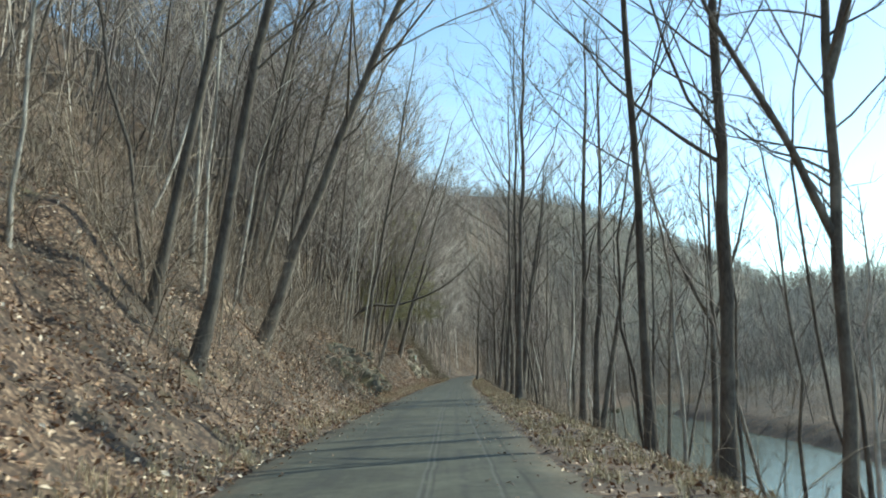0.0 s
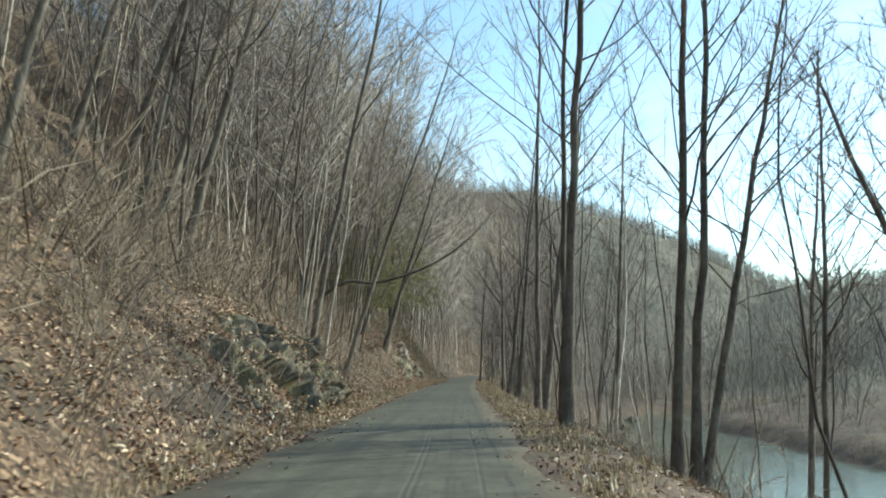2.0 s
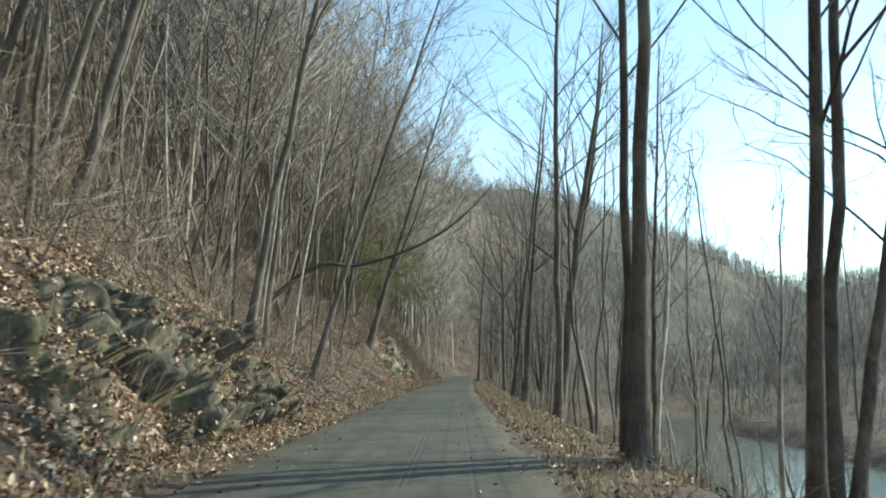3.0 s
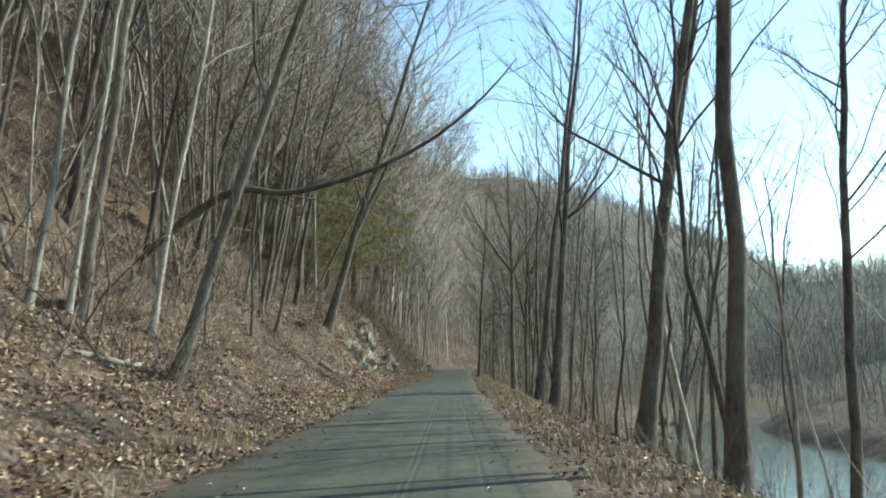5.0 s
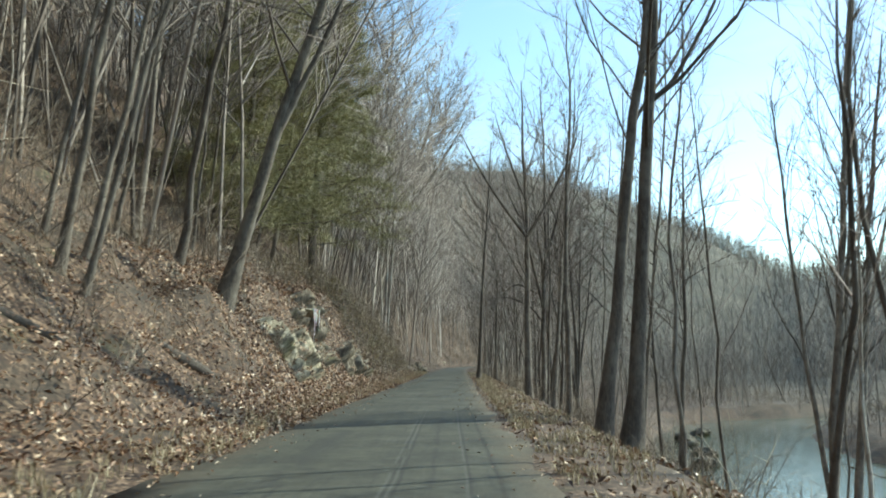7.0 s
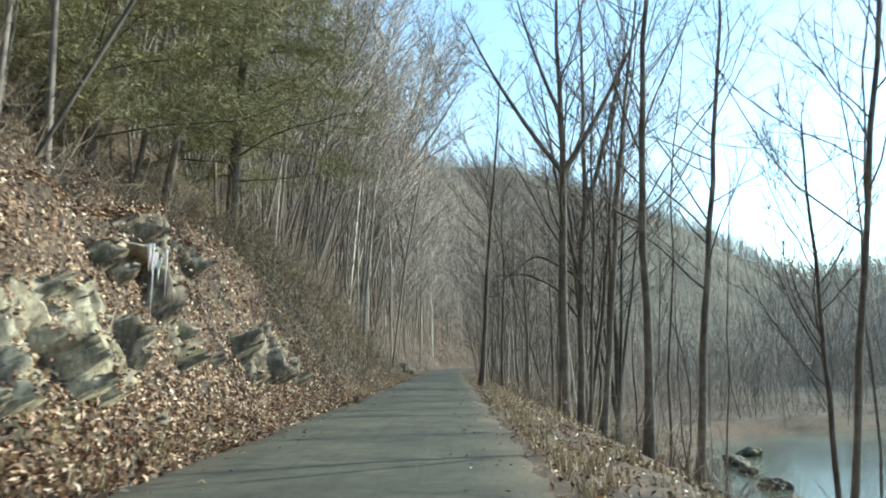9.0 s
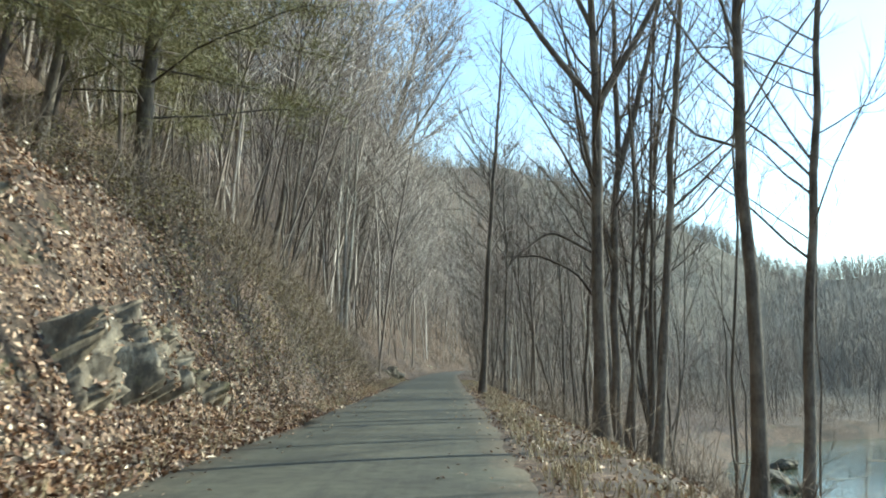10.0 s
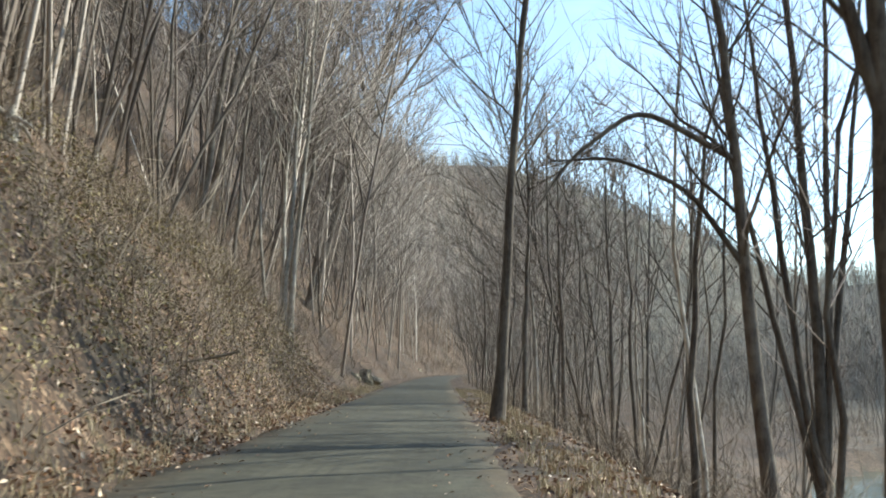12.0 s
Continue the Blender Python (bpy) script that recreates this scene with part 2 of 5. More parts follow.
def rock(name, dark, mid, light, moss_from, moss_tint):
    def build(n, link, bsdf):
        v = coords(n, link)
        fine = noise_node(n, link, coords(n, link, (1.0, 1.0, 0.45)), 5, 8, 0.66)
        blocks = n.new("ShaderNodeTexVoronoi")
        blocks.inputs["Scale"].default_value = 1.0
        link(coords(n, link, (4.0, 4.0, 1.3)), blocks.inputs["Vector"])
        tone = n.new("ShaderNodeSeparateColor")
        link(blocks.outputs["Color"], tone.inputs["Color"])
        streak = noise_node(n, link, coords(n, link, (1.0, 1.0, 0.25)), 3.0, 6, 0.65)
        c = ramp(n, link, fine, [(0.32, dark), (0.5, mid), (0.68, light)])
        c = mix(n, link, 0.8, c, ramp(n, link, tone.outputs["Red"], [(0.0, (0.5, 0.49, 0.46)), (0.5, (0.85, 0.83, 0.79)), (1.0, (1.0, 0.99, 0.95))]), "MULTIPLY")
        c = mix(n, link, ramp(n, link, streak, [(0.34, (0.7, 0.7, 0.7)), (0.46, (0, 0, 0))]), c, dark)
        broad = noise_node(n, link, v, 1.2, 6, 0.65)
        c = mix(n, link, ramp(n, link, broad, [(moss_from, (0, 0, 0)), (moss_from + 0.12, (0.8, 0.8, 0.8))]), c, moss_tint)
        rusty = noise_node(n, link, coords(n, link, (1.3, 0.9, 0.6)), 0.8, 5)
        c = mix(n, link, ramp(n, link, rusty, [(0.52, (0, 0, 0)), (0.66, (0.55, 0.55, 0.55))]), c, (0.2, 0.15, 0.095))
        # narrow dark seams that follow the bedding, broken up by the grain
        seam = noise_node(n, link, coords(n, link, (2.6, 2.6, 0.5)), 2.2, 7, 0.62)
        c = mix(n, link, ramp(n, link, seam, [(0.48, (0, 0, 0)), (0.497, (0.6, 0.6, 0.6)), (0.503, (0.6, 0.6, 0.6)), (0.52, (0, 0, 0))]), c, dark)
        link(c, bsdf.inputs["Base Color"])
        relief = n.new("ShaderNodeMath")
        relief.operation = "MULTIPLY_ADD"
        relief.inputs[1].default_value = 1.5
        link(streak, relief.inputs[0])
        link(fine, relief.inputs[2])
        bump(n, link, bsdf, relief.outputs[0], 0.6, 0.025)
    return material(name, build, 0.85)


ROCK = rock("weathered_rock", (0.055, 0.045, 0.034), (0.25, 0.21, 0.155), (0.56, 0.49, 0.37), 0.57, (0.19, 0.18, 0.075))
MOSSY_ROCK = rock("mossy_rock", (0.028, 0.024, 0.018), (0.1, 0.09, 0.065), (0.27, 0.245, 0.185), 0.5, (0.125, 0.11, 0.042))


PALE_ROCK = rock("pale_rock", (0.1, 0.086, 0.062), (0.44, 0.39, 0.285), (0.74, 0.68, 0.53), 0.58, (0.25, 0.235, 0.11))


def _ice(n, link, bsdf):
    f = noise_node(n, link, coords(n, link), 8, 4)
    link(ramp(n, link, f, [(0.3, (0.74, 0.76, 0.78)), (0.7, (0.92, 0.92, 0.91))]), bsdf.inputs["Base Color"])
    bsdf.inputs["Subsurface Weight"].default_value = 0.3


ICE = material("ice", _ice, 0.25)


# ---- the lie of the land ----
ROAD_Y = (-80, 0, 30, 60, 75, 90, 105, 120, 135, 155, 200, 230, 250, 265, 280, 300, 330, 350, 500, 1000, 3000)
ROAD_X = (-0.7, -0.7, -0.65, -0.25, 0, 0.3, 0.9, 1.4, 1.75, 2.4, 4.2, 6.4, 9.0, 12.0, 16.5, 24, 37, 47, 115, 330, 1100)
HALF = 2.2
RIVER_Z = -6.3
RIDGE = [(-900, 900, 190), (-300, 820, 195), (15, 780, 158), (110, 770, 104), (190, 735, 72), (235, 600, 52), (262, 450, 40), (290, 200, 38), (300, -50, 38), (300, -600, 50)]


def road_x(y):
    """Middle of the road at y, smoothed between the plan's stations."""
    y = np.asarray(y, float)
    return sum(np.interp(y + d, ROAD_Y, ROAD_X) for d in (-9, -6, -3, 0, 3, 6, 9)) / 7


def wavy(x, y, size, seed):
    """A cheap smooth unevenness between about -1 and 1."""
    r = np.random.default_rng(seed)
    out = np.zeros(np.broadcast(x, y).shape)
    for k in range(7):
        a, p = r.uniform(0, 6.283, 2)
        f = 6.283 / size * r.uniform(0.5, 1.9)
        out = out + np.sin((x * math.cos(a) + y * math.sin(a)) * f + p)
    return out / 3.2


def river_shift(y):
    """How far the river has swung away from the lane at y."""
    return np.interp(y, (112, 127, 150, 162, 170, 185, 230), (0, 0, 6, 11, 19, 46, 200))


def height(x, y):
    """The ground's level at (x, y)."""
    x, y = np.asarray(x, float), np.asarray(y, float)
    s = x - road_x(y)
    u = np.maximum(-s - HALF, 0)
    v = np.maximum(s - HALF, 0)
    toe = np.interp(y, (30, 50, 58, 72, 80, 85, 92, 103, 107, 130), (0.7, 0.9, 1.7, 1.3, 0.7, 0.95, 0.9, 0.75, 0.6, 0.9))
    steep = np.interp(y, (10, 25, 40, 48, 57, 70, 79, 83, 87, 92, 98, 103, 110, 125, 140), (0.9, 0.95, 1.0, 1.0, 0.62, 0.65, 0.82, 1.1, 1.25, 1.25, 1.5, 1.5, 1.45, 1.35, 0.95))
    low = np.minimum(u, toe) * 0.22
    cliff = np.interp(y, (79, 83, 86, 103, 110, 126, 138), (0, 0.48, 0.9, 0.9, 0.5, 0.42, 0)) + np.interp(y, (33, 36, 46, 49), (0, 1, 1, 0)) * 0.35
    mid = np.clip(u - toe, 0, 6) * (steep - cliff * 1.2) + np.clip(u - toe, 0, 1.9) * cliff * 1.8
    up = np.maximum(u - toe - 6, 0) * 0.96
    left = low + mid + up
    left = left / (1 + (left / 160) ** 3) ** (1 / 3)
    left = left + np.clip(u - 0.3, 0, 1.5) / 1.5 * (wavy(x, y, 0.9, 33) * 0.07 + wavy(x, y, 1.7, 34) * 0.14) + np.clip(u - 0.8, 0, 3) / 3 * (wavy(x, y, 3.4, 3) * 0.3 + wavy(x, y, 11, 4) * 0.45) + np.clip(u - 20, 0, 60) / 60 * wavy(x, y, 90, 5) * 6
    swing = river_shift(y)
    right = -0.08 * np.minimum(v, 1.6) - np.maximum(v - 1.6, 0) * 0.54
    # a low terrace between the lane and the river where it swings away
    right = np.maximum(right, -4.7 - np.maximum(v - swing - 10.4, 0) * 0.5 + np.clip(v - 11, 0, 3) / 3 * wavy(x, y, 9, 16) * 0.25)
    right = np.maximum(right, RIVER_Z - 0.9) + np.clip(v - 0.9, 0, 2) / 2 * wavy(x, y, 4, 6) * 0.16
    bank = 27.5 + 1.5 * wavy(y * 0 + 7, y, 60, 8) + np.minimum(swing, 30)
    over = np.clip((v - bank) / 6.5, 0, 1) * (v > swing + 14)
    right = right + over * over * (3 - 2 * over) * 2.5 + np.clip(v - bank - 6, 0, 60) * 0.04 * (v > swing + 14)
    far = np.full(x.shape, -20.0)
    for (xa, ya, ha), (xb, yb, hb) in zip(RIDGE, RIDGE[1:]):
        dx, dy = xb - xa, yb - ya
        k = np.clip(((x - xa) * dx + (y - ya) * dy) / (dx * dx + dy * dy), 0, 1)
        dist = np.hypot(x - xa - k * dx, y - ya - k * dy)
        h = ha + (hb - ha) * k
        wide = 150 + 2.0 * h
        bump_ = 0.5 + 0.5 * np.cos(np.pi * np.minimum(dist / wide, 1))
        far = np.maximum(far, (h + 4) * bump_ - 4 + wavy(x, y, 70, 9) * 3)
    z = np.where(s < 0, left, right)
    away = np.maximum(np.clip((np.abs(s) - 8) / 30, 0, 1), np.clip((y - 330) / 60, 0, 1)) * np.clip(np.where(s > 0, np.maximum((v - bank - 8) / 20, (y - 300) / 60), (y - 260) / 60), 0, 1)
    z = np.maximum(z, np.where(away > 0, far * away + z * (1 - away), -99))
    return np.where((np.abs(s) < HALF) & (y < 345), -0.07, z)


def mesh_of(name, verts, quads=None, tris=None, mat=None, smooth=False):
    """A mesh from arrays of places and of corners."""
    me = bpy.data.meshes.new(name)
    verts = np.asarray(verts, np.float32).reshape(-1, 3)
    quads = np.zeros((0, 4), np.int32) if quads is None else np.asarray(quads, np.int32).reshape(-1, 4)
    tris = np.zeros((0, 3), np.int32) if tris is None else np.asarray(tris, np.int32).reshape(-1, 3)
    me.vertices.add(len(verts))
    me.vertices.foreach_set("co", verts.ravel())
    me.loops.add(quads.size + tris.size)
    me.loops.foreach_set("vertex_index", np.concatenate([quads.ravel(), tris.ravel()]))
    me.polygons.add(len(quads) + len(tris))
    starts = np.concatenate([np.arange(len(quads)) * 4, quads.size + np.arange(len(tris)) * 3])
    me.polygons.foreach_set("loop_start", starts.astype(np.int32))
    if smooth:
        me.polygons.foreach_set("use_smooth", np.ones(len(starts), bool))
    me.update(calc_edges=True)
    me.validate()
    if mat:
        me.materials.append(mat)
    return me


def grid_faces(rows, cols):
    i = np.arange(rows - 1)[:, None] * cols + np.arange(cols - 1)[None]
    return np.stack([i, i + 1, i + cols + 1, i + cols], -1).reshape(-1, 4)


def steps(*runs):
    """Stations from runs of (start, end, step)."""
    return np.unique(np.concatenate([np.arange(a, b, d) for a, b, d in runs] + [[runs[-1][1]]]).round(3))


gy = steps((-300, -60, 30), (-60, 0, 4), (0, 140, 0.5), (140, 300, 2.5), (300, 1000, 14), (1000, 3000, 150))
gs = steps((-2500, -800, 150), (-800, -150, 16), (-150, -30, 4), (-30, -14, 1), (-14, -8, 0.5), (-8, -2.3, 0.25), (-2.2, 2.3, 0.55), (2.3, 14, 0.4), (14, 50, 1.5), (50, 200, 6), (200, 700, 14), (700, 2500, 150))
GY, GS = np.meshgrid(gy, gs, indexing="ij")
GX = road_x(GY) + GS
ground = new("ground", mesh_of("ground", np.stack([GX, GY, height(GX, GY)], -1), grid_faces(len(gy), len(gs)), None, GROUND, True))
tagged(ground, "wooded valley floor and steep banks covered in brown leaf litter", "ground", kind="structure")

# road: a thin worn sheet with ragged edges
ry = steps((-60, 0, 2), (0, 160, 0.5), (160, 330, 2))
rs = np.array([-2.2, -2.05, -1.6, -1.0, -0.4, 0.4, 1.0, 1.6, 2.05, 2.2])
RY, RS = np.meshgrid(ry, rs, indexing="ij")
ragged = np.where(np.abs(RS) > 2, np.sign(RS) * (wavy(RS * 3, RY, 2.3, 11) * 0.12 + wavy(RS, RY, 9, 12) * 0.14), 0)
RX = road_x(RY) + RS + ragged
RZ = 0.02 - 0.018 * (RS / 2.2) ** 2 - 0.06 * (np.abs(RS) > 2.1) + wavy(RX, RY, 4, 13) * 0.006
me = mesh_of("road", np.stack([RX, RY, RZ], -1), grid_faces(len(ry), len(rs)), None, ASPHALT, True)
uv = me.uv_layers.new(name="UVMap")
idx = np.empty(len(me.loops), np.int32)
me.loops.foreach_get("vertex_index", idx)
uv.data.foreach_set("uv", np.stack([RS.ravel()[idx], RY.ravel()[idx]], -1).ravel().astype(np.float32))
tagged(new("road", me), "narrow worn grey asphalt lane with dusty wheel tracks", "road", kind="structure")

wy, ws = steps((-120, 260, 6)), steps((9, 120, 3))
WY, WS = np.meshgrid(wy, ws, indexing="ij")
tagged(new("water", mesh_of("water", np.stack([road_x(WY) + WS, WY, WY * 0 + RIVER_Z], -1), grid_faces(len(wy), len(ws)), None, WATER, True)),
       "shallow grey-green river with pale riffles", "river", kind="structure")


# ---- trees ----
def part(name, me, parent, label=""):
    ob = new(name, me)
    ob.parent = parent
    return tagged(ob, label)


def thing(name, at, label, category, group="", turn=0.0, size=1.0):
    ob = new(name)
    ob.matrix_basis = pose(*at, 0, 0, turn) @ Matrix.Scale(size, 4)
    return tagged(ob, label, category, group)


def tubes(lines, sides):
    """Places and triangles of tapered tubes along lines of (points, radii)."""
    vs, ts, base = [], [], 0
    ang = np.arange(sides) * 6.2832 / sides
    ca, sa = np.cos(ang)[None, :, None], np.sin(ang)[None, :, None]
    for p, r in lines:
        m = len(p)
        d = np.gradient(p, axis=0)
        d /= np.linalg.norm(d, axis=1)[:, None] + 1e-9
        a = np.cross(d, (0.31, 0.95, 0.1) if abs(d[0, 1]) < 0.8 else (0.95, 0.1, 0.3))
        a /= np.linalg.norm(a, axis=1)[:, None] + 1e-9
        b = np.cross(d, a)
        vs.append((p[:, None] + r[:, None, None] * (a[:, None] * ca + b[:, None] * sa)).reshape(-1, 3))
        i = np.arange(m - 1)[:, None] * sides + np.arange(sides)[None]
        j = np.arange(m - 1)[:, None] * sides + (np.arange(sides)[None] + 1) % sides
        q = np.stack([i, j, j + sides, i, j + sides, i + sides], -1).reshape(-1, 3) + base
        ts.append(q)
        base += m * sides
    return np.concatenate(vs), np.concatenate(ts)


def spines(lines):
    """Three-sided twigs along lines of (points, radii), each drawn out to a point."""
    vs, ts, base = [], [], 0
    ang = np.arange(3) * 2.0944
    ca, sa = np.cos(ang)[None, :, None], np.sin(ang)[None, :, None]
    turn_ = np.array([1, 2, 0])
    for p, r in lines:
        m = len(p) - 1
        d = np.diff(p, axis=0)
        d = d / (np.linalg.norm(d, axis=1)[:, None] + 1e-9)
        a = np.cross(d, (0.31, 0.95, 0.1) if abs(d[0, 1]) < 0.8 else (0.95, 0.1, 0.3))
        a /= np.linalg.norm(a, axis=1)[:, None] + 1e-9
        b = np.cross(d, a)
        vs += [(p[:-1, None] + r[:-1, None, None] * (a[:, None] * ca + b[:, None] * sa)).reshape(-1, 3), p[-1:]]
        for k in range(m - 1):
            i = base + 3 * k + np.arange(3)
            j = base + 3 * k + turn_
            ts.append(np.stack([i, j, j + 3, i, j + 3, i + 3], -1).reshape(-1, 3))
        i = base + 3 * (m - 1) + np.arange(3)
        ts.append(np.stack([i, base + 3 * (m - 1) + turn_, np.full(3, base + 3 * m)], -1))
        base += 3 * m + 1
    return np.concatenate(vs), np.concatenate(ts)


def bend(rng, start, way, length, n, wander, lift):
    """A wandering line that rises towards the light."""
    p, d = [np.array(start, float)], np.array(way, float)
    d = d / np.linalg.norm(d)
    for _ in range(n):
        d = d + rng.normal(0, wander, 3) + np.array([0, 0, lift])
        d = d / np.linalg.norm(d)
        p.append(p[-1] + d * length / n)
    return np.array(p)


def taper(n, r0, r1):
    return r1 + (r0 - r1) * (1 - np.linspace(0, 1, n)) ** 0.8


def along(p, k):
    """The place and the way at the fraction k of a line."""
    f = k * (len(p) - 1)
    i = min(int(f), len(p) - 2)
    return p[i] + (p[i + 1] - p[i]) * (f - i), (p[i + 1] - p[i]) / (np.linalg.norm(p[i + 1] - p[i]) + 1e-9)


def limbs(rng, stem, rad, count, first, spread, reach, twigs=4, sprays=3, bias=0.0):
    """Boughs off a stem, with branches on them and twigs on those."""
    big, small = [], []
    length = np.linalg.norm(stem[-1] - stem[0])
    for k in range(count):
        f = first + (1 - first) * ((k + rng.uniform(0.2, 0.8)) / count)
        o, d = along(stem, min(f, 0.985))
        a = rng.uniform(0, 6.283) if rng.random() > bias else rng.normal(-0.15, 0.75)
        out = np.array([math.cos(a), math.sin(a), 0])
        tilt = spread * rng.uniform(0.75, 1.25)
        way = d * math.cos(tilt) + out * math.sin(tilt)
        size = length * reach * (1.15 - 0.75 * f) * rng.uniform(0.6, 1.25)
        r = max(np.interp(f, np.linspace(0, 1, len(rad)), rad) * rng.uniform(0.2, 0.42), 0.011)
        b = bend(rng, o, way, size, 6, 0.13, 0.07)
        big.append((b, taper(7, r, 0.006)))
        for _ in range(twigs):
            f2 = rng.uniform(0.25, 0.97)
            o2, d2 = along(b, f2)
            w2 = d2 + rng.normal(0, 0.6, 3) + (0, 0, 0.25)
            t = bend(rng, o2, w2, size * rng.uniform(0.25, 0.55) * (1.2 - 0.6 * f2), 3, 0.18, 0.08)
            small.append((t, taper(4, max(r * 0.4 * (1 - f2 * 0.5), 0.009), 0.004)))
            for _ in range(sprays):
                o3, d3 = along(t, rng.uniform(0.15, 0.95))
                w3 = d3 + rng.normal(0, 0.55, 3) + (0, 0, 0.2)
                small.append((bend(rng, o3, w3, size * rng.uniform(0.1, 0.25), 1, 0.12, 0.05), np.array([0.008, 0.003])))
    return big, small


def stem_line(rng, points, n=14, wander=0.012):
    """A smooth stem through a few given places."""
    p = np.array(points, float)
    t = np.linspace(0, 1, len(p))
    k = np.linspace(0, 1, n)
    q = np.stack([np.interp(k, t, p[:, j]) for j in range(3)], 1)
    for _ in range(2):
        q[1:-1] = (q[:-2] + 2 * q[1:-1] + q[2:]) / 4
    size = np.linalg.norm(p[-1] - p[0])
    q[1:-1, :2] += rng.normal(0, wander * size / 6, (n - 2, 2))
    return q


def tree(x, y, tall, thick, lean=(0, 0), mat=BARK_DARK, label="bare grey-brown hardwood tree on the leafy bank", seed=1, first=0.4, spread=0.7,
         reach=0.32, count=19, curve=0.0, forks=(), boughs=(), twigs=5, sprays=3, bias=0.0, stout=1.0, group="bare trees beside the lane"):
    """One bare tree. lean: how far its top stands off its foot; forks: second stems (fraction, top offset, thickness);
    boughs: great limbs as (fraction, offsets from the stem at that height...)."""
    rng = np.random.default_rng(seed)
    z = float(height(x, y))
    root = thing("tree", (x, y, z), label, "tree", group)
    lx, ly = lean
    wob = rng.normal(0, 0.006 * tall, (3, 2))
    stem = stem_line(rng, [(0, 0, -0.35), (lx * (0.25 - curve), ly * 0.25, tall * 0.25), (lx * (0.5 - curve * 0.6) + wob[1, 0], ly * 0.5 + wob[1, 1], tall * 0.5),
                           (lx * 0.75 + wob[2, 0], ly * 0.75 + wob[2, 1], tall * 0.75), (lx, ly, tall)], 14, 0.011)
    rad = taper(14, thick, 0.02)
    rad[0] *= 1.75
    rad[1] *= 1.12
    stems, big, small = [(stem, rad)], [], []
    b, s = limbs(rng, stem, rad, count, first, spread, reach, twigs, sprays, bias)
    big += b
    small += s
    for f, (dx, dy, dz), r in forks:
        o, d = along(stem, f)
        mid = o + np.array([dx * 0.4, dy * 0.4, dz * 0.33])
        st = stem_line(rng, [o, mid, o + np.array([dx * 0.75, dy * 0.75, dz * 0.68]), o + np.array([dx, dy, dz])], 10)
        rr = taper(10, r, 0.018)
        stems.append((st, rr))
        b, s = limbs(rng, st, rr, max(6, count // 2), 0.3, spread, reach * 1.1, twigs, sprays)
        big += b
        small += s
    for f, r, *offs in boughs:
        o, d = along(stem, f)
        st = stem_line(rng, [o] + [o + np.array(w) for w in offs], 18, 0.004)
        rr = taper(18, r, 0.015)
        big.append((st, rr))
        b, s = limbs(rng, st, rr, 9, 0.3, 0.65, 0.35, twigs, sprays)
        big += b
        small += s
    v, t = tubes(stems, 9)
    part("trunk", mesh_of("trunk", v, None, t, mat, True), root)
    for line in big:
        v, t = tubes([line], 5)
        part("limb", mesh_of("limb", v, None, t, mat, True), root)
    v, t = spines([(p, r * stout) for p, r in small])
    tagged(part("crown", mesh_of("crown", v, None, t, TWIG, True), root, "crown of thin brown twigs"), kind="stuff")
    return root


# ---- large trees, from the near end of the lane to the far ----
tree(-6.35, 18.05, 20.0, 0.115, (4.60, 0.0), BARK_DARK, "dark-barked bare hardwood leaning over the lane from the bank", seed=100, curve=0.03, reach=0.4, count=24, bias=0.45, spread=0.8, first=0.28)
tree(-5.12, 17.15, 21.0, 0.126, (4.24, 0.0), BARK_DARK, "dark-barked bare hardwood leaning over the lane from the bank", seed=101, reach=0.4, count=24, bias=0.45, spread=0.8, first=0.28)
tree(-5.56, 25.20, 20.0, 0.165, (8.41, 0.0), BARK_DARK, "dark-barked bare hardwood leaning over the lane from the bank", seed=102, curve=0.02, reach=0.4, count=24, bias=0.45, spread=0.8, first=0.28)
tree(-12.19, 48.31, 19.0, 0.171, (5.82, 0.0), BARK_DARK, "dark-barked bare hardwood leaning over the lane from the bank", seed=103, reach=0.4, count=24, bias=0.45, spread=0.8, first=0.28)
tree(-9.71, 48.61, 19.0, 0.177, (4.97, 0.0), BARK_DARK, "dark-barked bare hardwood leaning over the lane from the bank", seed=104, reach=0.4, count=24, bias=0.45, spread=0.8, first=0.28)
tree(-31.67, 73.72, 16.0, 0.177, (2.50, 0.0), BARK_PALE, "pale slender birch-like tree on the leafy bank", seed=105)
tree(-6.64, 22.90, 16.0, 0.050, (0.93, 0.0), BARK_PALE, "pale slender birch-like tree on the leafy bank", seed=106)
tree(-6.04, 21.92, 13.0, 0.030, (1.91, 0.0), BARK_PALE, "pale slender birch-like tree on the leafy bank", seed=107)
tree(-7.82, 15.01, 15.0, 0.044, (0.85, 0.0), BARK_PALE, "pale slender birch-like tree on the leafy bank", seed=108)
tree(-7.24, 29.31, 17.0, 0.082, (3.51, 0.0), BARK_DARK, "dark-barked bare hardwood leaning over the lane from the bank", seed=109, reach=0.4, count=24, bias=0.45, spread=0.8, first=0.28)
tree(-10.87, 49.02, 18.0, 0.157, (5.36, 0.0), BARK_GREY, "grey-barked bare hardwood leaning from the leafy bank", seed=110, reach=0.4, count=24, bias=0.45, spread=0.8, first=0.28)
tree(-8.03, 31.95, 18.0, 0.095, (4.46, 0.0), BARK_GREY, "grey-barked bare hardwood leaning from the leafy bank", seed=111, reach=0.4, count=24, bias=0.45, spread=0.8, first=0.28)
tree(-8.93, 29.58, 17.0, 0.091, (0.90, 0.0), BARK_PALE, "pale slender birch-like tree on the leafy bank", seed=112)
